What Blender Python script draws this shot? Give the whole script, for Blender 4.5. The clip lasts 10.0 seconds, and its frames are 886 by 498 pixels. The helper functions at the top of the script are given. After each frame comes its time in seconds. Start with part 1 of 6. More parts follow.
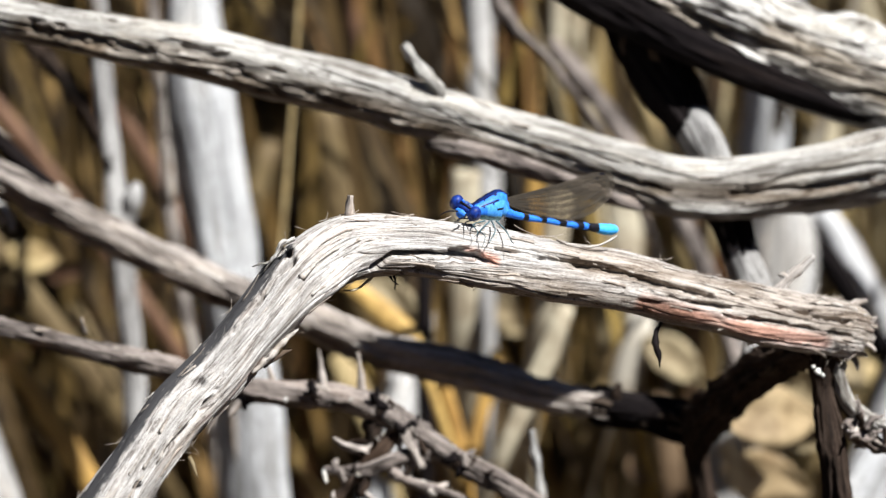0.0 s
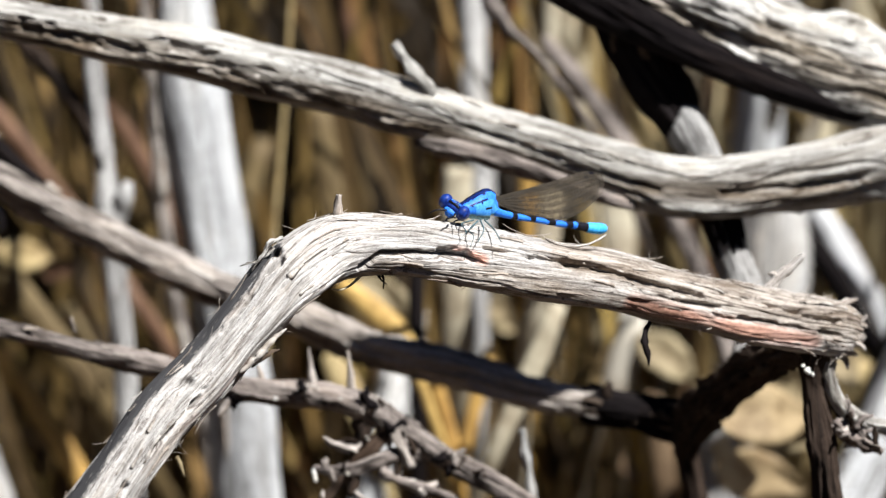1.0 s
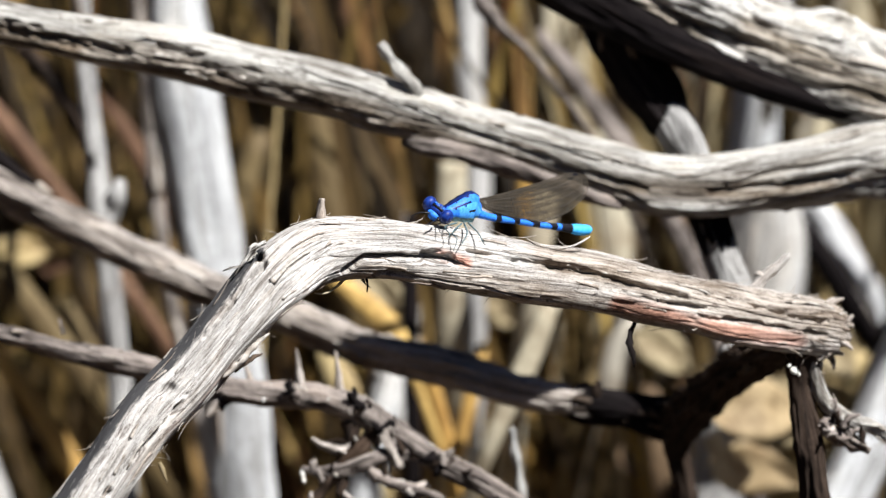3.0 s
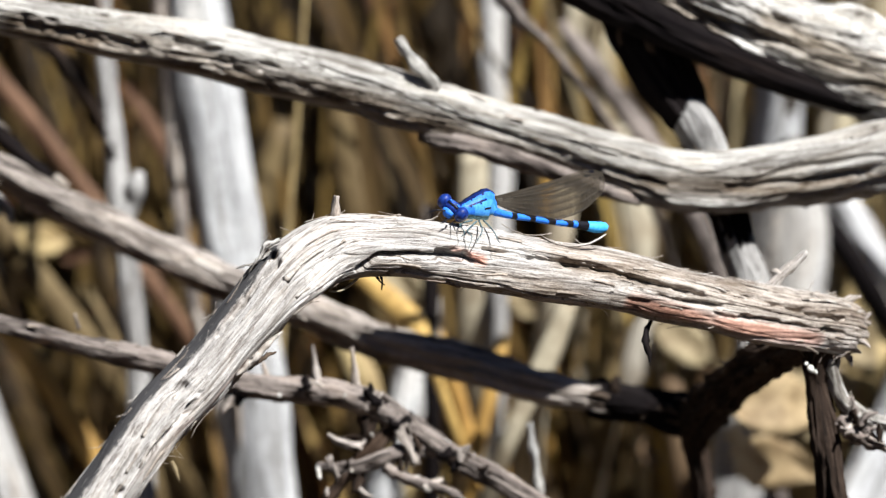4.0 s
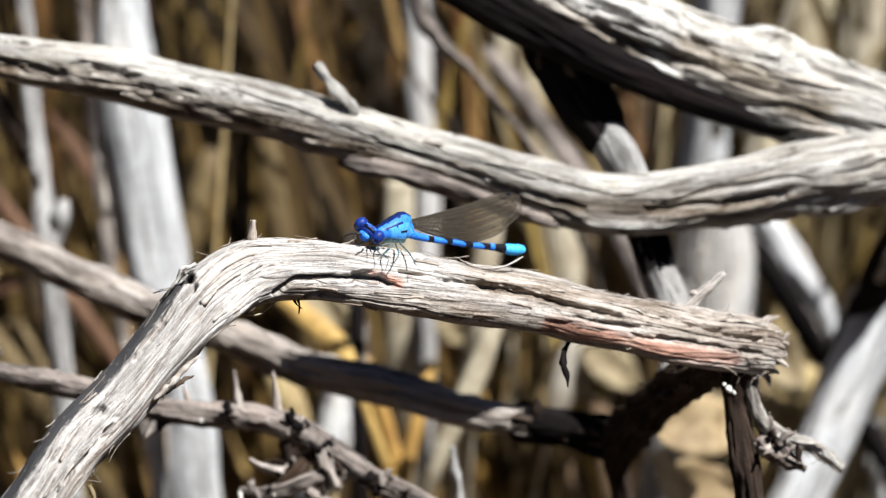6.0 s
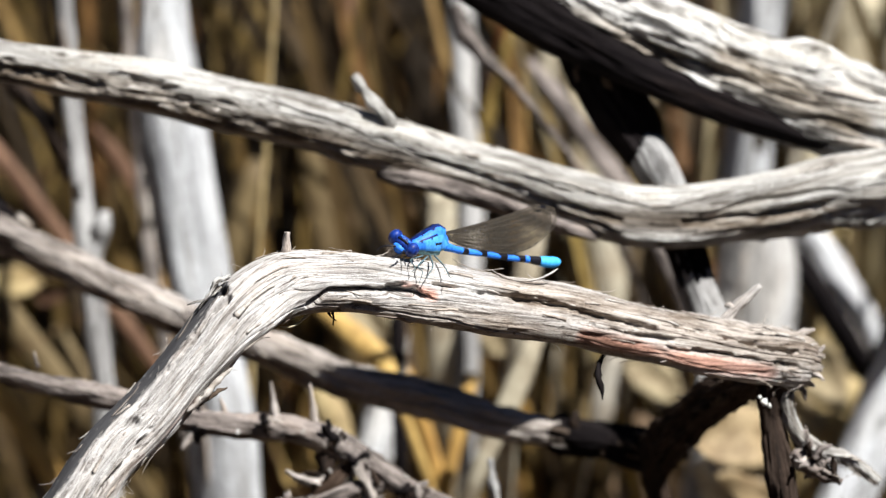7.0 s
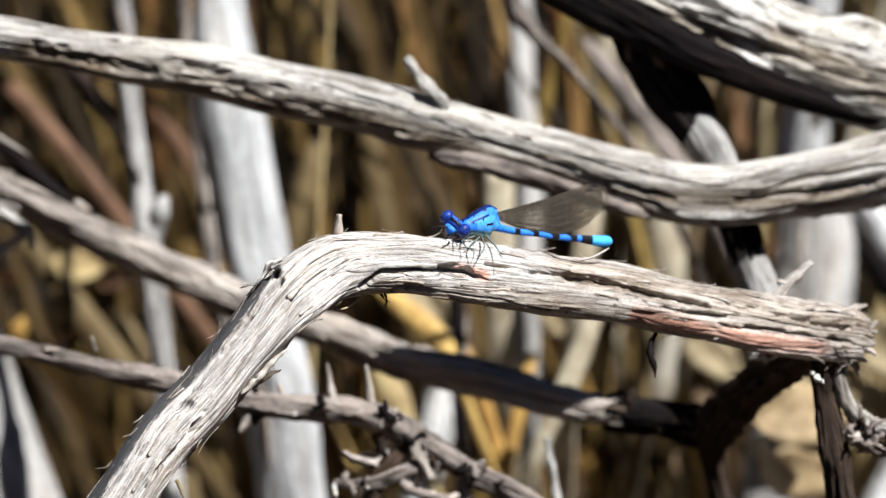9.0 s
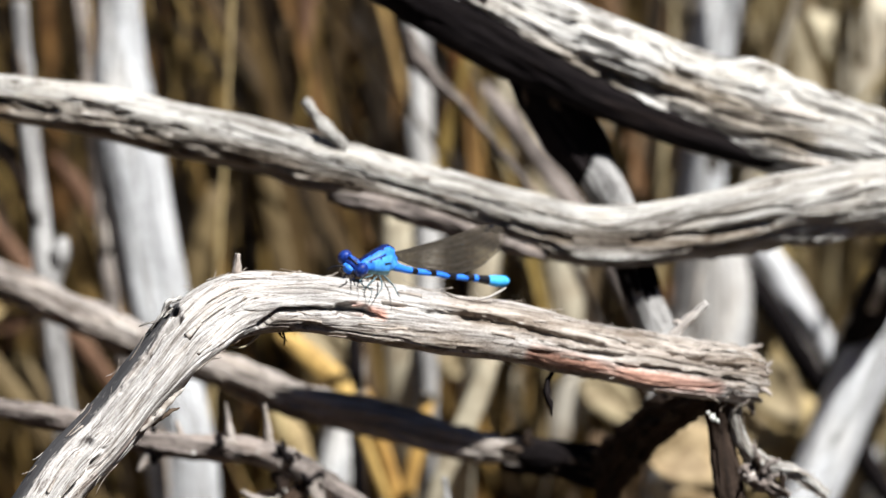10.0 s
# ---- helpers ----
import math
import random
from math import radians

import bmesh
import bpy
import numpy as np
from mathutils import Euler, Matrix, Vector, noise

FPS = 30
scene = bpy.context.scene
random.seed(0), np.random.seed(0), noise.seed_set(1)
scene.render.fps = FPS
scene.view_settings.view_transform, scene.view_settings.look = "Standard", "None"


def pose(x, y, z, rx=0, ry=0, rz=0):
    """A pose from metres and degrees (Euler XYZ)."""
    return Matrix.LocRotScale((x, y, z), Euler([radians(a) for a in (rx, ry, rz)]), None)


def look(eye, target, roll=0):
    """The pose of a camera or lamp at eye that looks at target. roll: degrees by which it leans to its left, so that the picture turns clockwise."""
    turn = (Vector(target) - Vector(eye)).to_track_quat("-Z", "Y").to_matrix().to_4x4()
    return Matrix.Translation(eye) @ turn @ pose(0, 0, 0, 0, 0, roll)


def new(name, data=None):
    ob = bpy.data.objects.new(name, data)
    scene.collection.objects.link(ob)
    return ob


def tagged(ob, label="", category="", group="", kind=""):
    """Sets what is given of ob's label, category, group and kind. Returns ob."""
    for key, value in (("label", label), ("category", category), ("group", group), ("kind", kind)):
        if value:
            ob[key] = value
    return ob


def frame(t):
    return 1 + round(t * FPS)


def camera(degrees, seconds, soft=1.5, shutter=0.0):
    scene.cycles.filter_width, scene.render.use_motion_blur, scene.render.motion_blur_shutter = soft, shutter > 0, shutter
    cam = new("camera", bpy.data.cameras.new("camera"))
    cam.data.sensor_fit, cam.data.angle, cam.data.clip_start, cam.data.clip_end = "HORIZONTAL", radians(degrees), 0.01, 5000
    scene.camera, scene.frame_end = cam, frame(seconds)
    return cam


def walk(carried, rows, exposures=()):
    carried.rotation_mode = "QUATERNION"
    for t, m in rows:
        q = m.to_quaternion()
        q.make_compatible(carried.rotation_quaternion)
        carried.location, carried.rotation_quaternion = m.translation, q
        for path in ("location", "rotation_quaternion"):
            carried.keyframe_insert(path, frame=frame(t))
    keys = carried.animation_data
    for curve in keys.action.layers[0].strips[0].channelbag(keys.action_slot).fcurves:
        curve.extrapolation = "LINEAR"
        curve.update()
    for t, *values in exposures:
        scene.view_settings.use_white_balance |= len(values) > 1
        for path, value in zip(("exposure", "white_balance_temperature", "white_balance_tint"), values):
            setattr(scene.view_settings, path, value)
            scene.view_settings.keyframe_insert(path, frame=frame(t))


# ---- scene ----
# ---- camera: a hand-held long lens, a metre and a half from the insect ----
cam = camera(6, 10.0, soft=1.35)
cam.data.dof.use_dof = True
cam.data.dof.focus_distance = 1.487
cam.data.dof.aperture_fstop = 18.0
PATH = [
    (0.0, pose(-0.0342, -1.4136, 0.8530, 70.454, -0.855, -0.324)),
    (0.5, pose(-0.0308, -1.4121, 0.8533, 70.375, -0.759, -0.276)),
    (1.0, pose(-0.0287, -1.4110, 0.8540, 70.380, -0.811, -0.198)),
    (1.5, pose(-0.0276, -1.4080, 0.8572, 70.480, -0.761, -0.105)),
    (2.0, pose(-0.0209, -1.4091, 0.8594, 70.314, -0.545, 0.055)),
    (2.5, pose(-0.0145, -1.4089, 0.8637, 70.125, -0.372, 0.098)),
    (2.7, pose(-0.0145, -1.4089, 0.8637, 70.071, -0.372, 0.083)),
    (3.8, pose(-0.0041, -1.3991, 0.8718, 69.610, -0.356, 0.644)),
    (4.0, pose(-0.0041, -1.3991, 0.8718, 69.587, -0.356, 0.641)),
    (4.5, pose(-0.0025, -1.3978, 0.8753, 69.490, -0.396, 0.752)),
    (5.0, pose(-0.0025, -1.3981, 0.8746, 69.375, -0.256, -0.010)),
    (5.2, pose(-0.0025, -1.3981, 0.8746, 69.451, -0.257, -0.018)),
    (6.3, pose(0.0130, -1.4066, 0.8680, 69.981, 0.161, 0.602)),
    (6.5, pose(0.0130, -1.4066, 0.8680, 69.977, 0.161, 0.632)),
    (7.0, pose(0.0214, -1.4046, 0.8701, 69.967, 0.193, 1.125)),
    (7.5, pose(0.0282, -1.4059, 0.8724, 69.956, 0.585, 1.186)),
    (8.0, pose(0.0281, -1.4059, 0.8741, 69.809, 0.719, 1.259)),
    (8.5, pose(0.0241, -1.4070, 0.8725, 69.835, 0.622, 1.343)),
    (9.0, pose(0.0321, -1.4118, 0.8728, 69.838, 1.094, 1.596)),
    (9.5, pose(0.0388, -1.4163, 0.8722, 70.194, 0.953, 1.168)),
    (10.0, pose(0.0330, -1.4227, 0.8708, 70.308, 0.778, 1.000)),
]
walk(cam, PATH)

# ---- light: a high sun from the right, clear sky ----
SUN = Vector((0.460, -0.212, 0.863)).normalized()
world = bpy.data.worlds.new("world")
scene.world = world
world.use_nodes = True
sky = world.node_tree.nodes.new("ShaderNodeTexSky")
sky.sky_type = "NISHITA"
sky.sun_disc = False
sky.altitude = 2500
sky.air_density = 0.4
sky.dust_density = 0.3
sky.sun_elevation = math.asin(SUN.z)
sky.sun_rotation = math.atan2(SUN.x, SUN.y)
world.node_tree.links.new(sky.outputs["Color"], world.node_tree.nodes["Background"].inputs["Color"])
world.node_tree.nodes["Background"].inputs["Strength"].default_value = 0.05
lamp = bpy.data.lights.new("sun", "SUN")
lamp.energy = 5.0
lamp.angle = radians(0.5)
lamp.color = (1.0, 0.992, 0.965)
sun = new("sun", lamp)
sun.matrix_world = look(tuple(SUN * 5), (0, 0, 0))
scene.view_settings.exposure = 1.03


# ---- materials ----
class Nodes:
    """A short hand for node trees."""

    def __init__(self, name):
        self.mat = bpy.data.materials.new(name)
        self.mat.use_nodes = True
        self.tree = self.mat.node_tree
        self.bsdf = self.tree.nodes["Principled BSDF"]

    def add(self, kind, **inputs):
        n = self.tree.nodes.new("ShaderNode" + kind)
        for key, value in inputs.items():
            self.put(n, key.replace("_", " "), value)
        return n

    def put(self, node, key, value):
        if isinstance(value, bpy.types.NodeSocket):
            self.tree.links.new(value, node.inputs[key])
        else:
            node.inputs[key].default_value = value

    def math(self, op, a, b):
        n = self.tree.nodes.new("ShaderNodeMath")
        n.operation = op
        for i, value in enumerate((a, b)):
            if isinstance(value, bpy.types.NodeSocket):
                self.tree.links.new(value, n.inputs[i])
            else:
                n.inputs[i].default_value = value
        return n.outputs[0]

    def ramp(self, fac, stops):
        n = self.tree.nodes.new("ShaderNodeValToRGB")
        self.tree.links.new(fac, n.inputs[0])
        el = n.color_ramp.elements
        while len(el) < len(stops):
            el.new(0.5)
        for e, (at, colour) in zip(el, stops):
            e.position = at
            e.color = (*colour, 1) if len(colour) == 3 else colour
        return n.outputs["Color"]

    def mix(self, fac, a, b, blend="MIX"):
        n = self.tree.nodes.new("ShaderNodeMix")
        n.data_type = "RGBA"
        n.blend_type = blend
        for i, value in ((0, fac), (6, a), (7, b)):
            if isinstance(value, bpy.types.NodeSocket):
                self.tree.links.new(value, n.inputs[i])
            else:
                n.inputs[i].default_value = value if i == 0 else (*value, 1)
        return n.outputs[2]

    def stretched(self, vec, sx, sz):
        n = self.tree.nodes.new("ShaderNodeVectorMath")
        n.operation = "MULTIPLY"
        self.tree.links.new(vec, n.inputs[0])
        n.inputs[1].default_value = (sx, sx, sz)
        return n.outputs[0]

    def noise(self, vec, scale, detail=4.0, rough=0.6, distort=0.0):
        n = self.add("TexNoise", Scale=scale, Detail=detail, Roughness=rough, Distortion=distort)
        if vec is not None:
            self.tree.links.new(vec, n.inputs["Vector"])
        return n.outputs[0]


def mat_bark(name, pale, mid, dark, warm, grain=1.0, stain=(1.06, 0.60, 0.48), bump=0.5, hairy=0.7, streaky=1.0, blotchy=0.75, gloss=0.2, flecky=0.85, lines_in=1.0, brown_tint=(0.66, 0.58, 0.505)):
    """Weathered, fibrous wood: the grain runs with the branch by its fibre attribute."""
    k = Nodes(name)
    fibre = k.tree.nodes.new("ShaderNodeAttribute")
    fibre.attribute_name = "fibre"
    f = fibre.outputs["Vector"]
    fine = k.noise(k.stretched(f, 1, 0.028), 1900 * grain, 6, 0.72, 0.7)
    streak = k.noise(k.stretched(f, 1, 0.07), 620 * grain, 9, 0.72, 0.5)
    patch = k.noise(k.stretched(f, 1, 0.25), 190 * grain, 5, 0.65, 0.4)
    blot = k.noise(k.stretched(f, 1, 0.45), 520 * grain, 4, 0.65)
    lines = k.noise(k.stretched(f, 1, 0.03), 330 * grain, 5, 0.6, 0.5)
    col = k.ramp(streak, [(0.31 - 0.06 * (1 - streaky), dark), (0.42 - 0.07 * (1 - streaky), mid), (0.55 - 0.10 * (1 - streaky), pale), (0.7, [min(0.8, c * 1.12) for c in pale])])
    grey = k.ramp(patch, [(0.38, (0.42, 0.41, 0.41)), (0.54, (1, 1, 1))])
    col = k.mix(blotchy, col, grey, "MULTIPLY")
    warmth = k.ramp(patch, [(0.52, (0, 0, 0)), (0.68, (1, 1, 1))])
    col = k.mix(k.math("MULTIPLY", warmth, 0.5), col, warm)
    hair = k.ramp(fine, [(0.33, (0.22, 0.20, 0.19)), (0.44, (0.66, 0.64, 0.62)), (0.52, (0.98, 0.97, 0.96)), (0.7, (1.22, 1.22, 1.22))])
    col = k.mix(hairy, col, hair, "MULTIPLY")
    grit = k.noise(k.stretched(f, 1, 0.5), 2600 * grain, 3, 0.7)
    col = k.mix(0.6, col, k.ramp(grit, [(0.34, (0.55, 0.53, 0.52)), (0.50, (0.98, 0.98, 0.98)), (0.68, (1.2, 1.2, 1.2))]), "MULTIPLY")
    split = k.ramp(k.math("ABSOLUTE", k.math("SUBTRACT", lines, 0.5), 0.0), [(0.007, (1, 1, 1)), (0.016, (0, 0, 0))])
    gate = k.ramp(blot, [(0.44, (0, 0, 0)), (0.52, (1, 1, 1))])
    col = k.mix(k.math("MULTIPLY", split, k.math("MULTIPLY", gate, lines_in)), col, dark)
    hairline = k.noise(k.stretched(f, 1, 0.04), 1500 * grain, 2, 0.5, 1.0)
    split = k.ramp(k.math("ABSOLUTE", k.math("SUBTRACT", hairline, 0.5), 0.0), [(0.012, (1, 1, 1)), (0.03, (0, 0, 0))])
    gate = k.ramp(patch, [(0.40, (1, 1, 1)), (0.50, (0, 0, 0))])
    col = k.mix(k.math("MULTIPLY", split, k.math("MULTIPLY", gate, 0.85 * lines_in)), col, dark)
    br = k.tree.nodes.new("ShaderNodeAttribute")
    br.attribute_name = "brown"
    chip = k.noise(k.stretched(f, 1, 0.22), 1300 * grain, 4, 0.65, 0.4)
    spot = k.ramp(k.math("SUBTRACT", chip, k.math("MULTIPLY", br.outputs["Fac"], 0.11)), [(0.245, (1, 1, 1)), (0.29, (0, 0, 0))])
    col = k.mix(k.math("MULTIPLY", spot, 0.85 * lines_in), col, dark)
    fleck = k.noise(k.stretched(f, 1, 0.07), 1150 * grain, 3, 0.55, 0.6)
    fleck = k.ramp(fleck, [(0.365, (1, 1, 1)), (0.42, (0, 0, 0))])
    col = k.mix(k.math("MULTIPLY", fleck, flecky), col, [c * 1.4 for c in dark])
    # Brown marks: bark colour, and on some undersides painted shade too.
    brown_amount = k.math("MULTIPLY", br.outputs["Fac"], k.ramp(patch, [(0.40, (1, 1, 1)), (0.62, (0.4, 0.4, 0.4))]))
    col = k.mix(brown_amount, col, k.mix(1.0, col, brown_tint, "MULTIPLY"))
    # Dark speckled bark mark; along the perch's edge partly painted shade.
    edge_bark_shade = k.tree.nodes.new("ShaderNodeAttribute")
    edge_bark_shade.attribute_name = "edge_bark_shade"
    speck = k.noise(k.stretched(f, 1, 0.25), 800 * grain, 6, 0.75, 0.3)
    black = k.ramp(k.math("ADD", speck, k.math("MULTIPLY", edge_bark_shade.outputs["Fac"], 0.50)), [(0.76, (0, 0, 0)), (0.90, (1, 1, 1))])
    col = k.mix(black, col, (0.045, 0.044, 0.047))
    st = k.tree.nodes.new("ShaderNodeAttribute")
    st.attribute_name = "stain"
    red = k.math("MULTIPLY", st.outputs["Fac"], k.ramp(streak, [(0.30, (0.45, 0.45, 0.45)), (0.45, (1, 1, 1))]))
    col = k.mix(red, col, k.mix(1.0, col, stain, "MULTIPLY"))
    k.put(k.bsdf, "Base Color", col)
    k.put(k.bsdf, "Roughness", 0.85)
    k.put(k.bsdf, "Specular IOR Level", gloss)
    b = k.add("Bump", Strength=bump, Distance=0.0006 / grain)
    k.put(b, "Height", k.math("ADD", k.math("MULTIPLY", streak, 0.8), k.math("MULTIPLY", fine, 0.5)))
    k.put(k.bsdf, "Normal", b.outputs[0])
    return k.mat


def mat_mixed(name, stops, rough=0.75, scale=90.0, streak=(1, 1, 0.12), rnd="island", spec=0.3):
    """Dry plant stuff: a hue for each piece and a grain over it."""
    k = Nodes(name)
    geo = k.tree.nodes.new("ShaderNodeNewGeometry") if rnd == "island" else k.tree.nodes.new("ShaderNodeObjectInfo")
    r = geo.outputs["Random Per Island"] if rnd == "island" else geo.outputs["Random"]
    base = k.ramp(r, stops)
    co = k.tree.nodes.new("ShaderNodeTexCoord")
    n1 = k.noise(k.stretched(co.outputs["Object"], streak[0], streak[2]), scale * 8, 4)
    n2 = k.noise(co.outputs["Object"], scale, 3)
    shade = k.ramp(n1, [(0.3, (0.5, 0.47, 0.43)), (0.65, (1.1, 1.1, 1.1))])
    col = k.mix(0.7, base, shade, "MULTIPLY")
    blot = k.ramp(n2, [(0.38, (0.45, 0.38, 0.32)), (0.55, (1, 1, 1))])
    col = k.mix(0.6, col, blot, "MULTIPLY")
    k.put(k.bsdf, "Base Color", col)
    k.put(k.bsdf, "Roughness", rough)
    k.put(k.bsdf, "Specular IOR Level", spec)
    return k.mat


def mat_skin(name, colour, deep, rough=0.5, scale=2500.0, coat=0.0):
    """Insect cuticle: a hue with a fine mottle and a sheen."""
    k = Nodes(name)
    co = k.tree.nodes.new("ShaderNodeTexCoord")
    n = k.noise(co.outputs["Object"], scale, 3)
    k.put(k.bsdf, "Base Color", k.ramp(n, [(0.33, deep), (0.6, colour)]))
    k.put(k.bsdf, "Roughness", rough)
    k.put(k.bsdf, "Specular IOR Level", 0.2)
    k.put(k.bsdf, "Coat Weight", coat)
    b = k.add("Bump", Strength=0.15, Distance=0.00008)
    k.put(b, "Height", k.noise(co.outputs["Object"], scale * 2.2, 2))
    k.put(k.bsdf, "Normal", b.outputs[0])
    return k.mat


BARK = mat_bark("weathered_wood", (0.555, 0.542, 0.53), (0.395, 0.367, 0.343), (0.09, 0.07, 0.06), (0.62, 0.53, 0.46), 1.5, bump=1.0, hairy=0.85, streaky=0.5, blotchy=0.4, flecky=0.3, lines_in=0.8, brown_tint=(0.70, 0.61, 0.52))
BARK_TAN = mat_bark("weathered_tan_wood", (0.52, 0.51, 0.488), (0.38, 0.355, 0.32), (0.05, 0.038, 0.03), (0.48, 0.42, 0.34), 1.05, bump=1.0, hairy=0.75, streaky=0.45, blotchy=0.5, flecky=0.6, lines_in=0.9, brown_tint=(0.40, 0.315, 0.235))
BARK_FLAKY = mat_bark("flaking_tan_wood", (0.60, 0.59, 0.57), (0.42, 0.40, 0.37), (0.025, 0.02, 0.017), (0.52, 0.45, 0.36), 0.85, bump=1.0, hairy=0.6, streaky=0.55, blotchy=0.35, brown_tint=(0.5, 0.42, 0.33))
BARK_WHITE = mat_bark("sun_bleached_wood", (0.67, 0.685, 0.71), (0.55, 0.56, 0.575), (0.22, 0.215, 0.21), (0.66, 0.62, 0.57), 0.45, hairy=0.35, streaky=0.3, blotchy=0.4)
BARK_MID = mat_bark("grey_bleached_wood", (0.42, 0.415, 0.41), (0.30, 0.292, 0.285), (0.12, 0.115, 0.112), (0.42, 0.38, 0.33), 0.45, hairy=0.4, streaky=0.4, blotchy=0.6)
BARK_GREY = mat_bark("grey_twig_wood", (0.52, 0.47, 0.435), (0.32, 0.28, 0.25), (0.04, 0.032, 0.029), (0.34, 0.27, 0.215), 0.9, flecky=0.6, brown_tint=(0.30, 0.245, 0.20))
BARK_TWIG = mat_bark("weathered_twig_wood", (0.28, 0.242, 0.222), (0.145, 0.12, 0.108), (0.025, 0.02, 0.018), (0.25, 0.19, 0.15), 0.9, hairy=0.4, streaky=0.6)
# Dark bark; below the perch's fork it also carries shade.
BARK_DARK = mat_bark("dark_bark_and_shade", (0.06, 0.043, 0.034), (0.032, 0.022, 0.017), (0.01, 0.008, 0.007), (0.05, 0.03, 0.018), 0.8, gloss=0.06)
# Near-black bark; on boughs and back stems it carries shade as colour.
BARK_BLACK_AND_SHADE = mat_bark("black_bark_and_shade", (0.015, 0.0125, 0.013), (0.009, 0.0075, 0.008), (0.005, 0.004, 0.0045), (0.016, 0.010, 0.008), 0.8, gloss=0.03)
BARK_PALE = mat_bark("bleached_wood", (0.48, 0.49, 0.505), (0.37, 0.375, 0.385), (0.14, 0.135, 0.13), (0.56, 0.52, 0.47), 0.45, hairy=0.35, streaky=0.3, blotchy=0.5)
FLAKE = mat_mixed("bark_flake", [(0.0, (0.22, 0.175, 0.145)), (0.4, (0.42, 0.375, 0.335)), (0.8, (0.54, 0.51, 0.48)), (1.0, (0.38, 0.31, 0.25))], 0.85, 400, rnd="object")
FLAKE_DARK = mat_mixed("dark_bark_shred", [(0.0, (0.06, 0.045, 0.035)), (1.0, (0.11, 0.075, 0.05))], 0.9, 400, rnd="object")
LICHEN = mat_mixed("white_lichen", [(0.0, (0.72, 0.73, 0.7)), (1.0, (0.78, 0.78, 0.76))], 0.9, 500, rnd="object")
STRAW = mat_mixed("straw", [(0.0, (0.022, 0.014, 0.006)), (0.30, (0.075, 0.047, 0.014)), (0.54, (0.20, 0.135, 0.038)), (0.76, (0.40, 0.28, 0.085)),
                            (0.87, (0.15, 0.065, 0.03)), (1.0, (0.42, 0.35, 0.22))], 0.7)
# Brown straw, darkened further to carry the deep shade on the left.
BROWN_SHADE_STRAW = mat_mixed("brown_shade_straw", [(0.0, (0.008, 0.005, 0.002)), (0.38, (0.026, 0.015, 0.005)), (0.64, (0.075, 0.045, 0.013)), (0.80, (0.21, 0.14, 0.04)), (0.87, (0.14, 0.05, 0.016)), (1.0, (0.42, 0.30, 0.11))], 0.7)
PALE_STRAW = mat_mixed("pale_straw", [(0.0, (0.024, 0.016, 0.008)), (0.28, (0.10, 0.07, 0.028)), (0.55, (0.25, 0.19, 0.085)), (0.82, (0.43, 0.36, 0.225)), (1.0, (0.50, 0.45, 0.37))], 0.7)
YELLOW = mat_mixed("yellow_blade", [(0.0, (0.60, 0.39, 0.12)), (1.0, (0.66, 0.46, 0.17))], 0.65, 120, rnd="object")
GOLD = mat_mixed("golden_straw", [(0.0, (0.42, 0.235, 0.055)), (1.0, (0.48, 0.30, 0.09))], 0.6, 120, rnd="object")
TAN = mat_mixed("tan_straw", [(0.0, (0.34, 0.25, 0.115)), (1.0, (0.43, 0.34, 0.175))], 0.7, 120, rnd="object")
# Ochre kept duller than sunlit straw: half shade put into its colour.
OCHRE_HALF_SHADE = mat_mixed("ochre_half_shade_straw", [(0.0, (0.14, 0.10, 0.045)), (1.0, (0.21, 0.152, 0.07))], 0.7, 120, rnd="object")
CREAM = mat_mixed("cream_stalk", [(0.0, (0.38, 0.33, 0.225)), (1.0, (0.50, 0.455, 0.36))], 0.7, 120, rnd="object")
BONE = mat_mixed("bone_white_blade", [(0.0, (0.58, 0.54, 0.46)), (1.0, (0.66, 0.63, 0.57))], 0.7, 120, rnd="object")
RUSSET = mat_mixed("russet_stalk", [(0.0, (0.125, 0.062, 0.036)), (1.0, (0.18, 0.1, 0.06))], 0.7, 120, rnd="object")
UMBER = mat_mixed("umber_stalk", [(0.0, (0.09, 0.055, 0.03)), (1.0, (0.15, 0.1, 0.055))], 0.75, 120, rnd="object")
LEAF = mat_mixed("dry_leaf", [(0.0, (0.25, 0.195, 0.11)), (0.6, (0.32, 0.265, 0.165)), (1.0, (0.29, 0.19, 0.09))], 0.7, 190, rnd="object")
LITTER = mat_mixed("litter", [(0.0, (0.05, 0.03, 0.02)), (0.5, (0.16, 0.1, 0.055)), (1.0, (0.3, 0.22, 0.13))], 0.85)


def mat_soil():
    k = Nodes("soil")
    co = k.tree.nodes.new("ShaderNodeTexCoord")
    n = k.noise(co.outputs["Object"], 28, 8, 0.7)
    m = k.noise(co.outputs["Object"], 260, 4, 0.7)
    col = k.ramp(n, [(0.3, (0.035, 0.022, 0.014)), (0.55, (0.09, 0.058, 0.034)), (0.75, (0.17, 0.12, 0.075))])
    col = k.mix(0.6, col, k.ramp(m, [(0.35, (0.4, 0.4, 0.4)), (0.65, (1.2, 1.15, 1.1))]), "MULTIPLY")
    k.put(k.bsdf, "Base Color", col)
    k.put(k.bsdf, "Roughness", 0.95)
    b = k.add("Bump", Strength=0.8, Distance=0.01)
    k.put(b, "Height", m)
    k.put(k.bsdf, "Normal", b.outputs[0])
    return k.mat


SOIL = mat_soil()
AZURE = mat_skin("azure_cuticle", (0.035, 0.22, 0.80), (0.015, 0.12, 0.62))
CYAN = mat_skin("cyan_cuticle", (0.07, 0.46, 0.88), (0.03, 0.30, 0.8))
NAVY = mat_skin("navy_cuticle", (0.02, 0.075, 0.40), (0.005, 0.012, 0.12), 0.5, 1400)
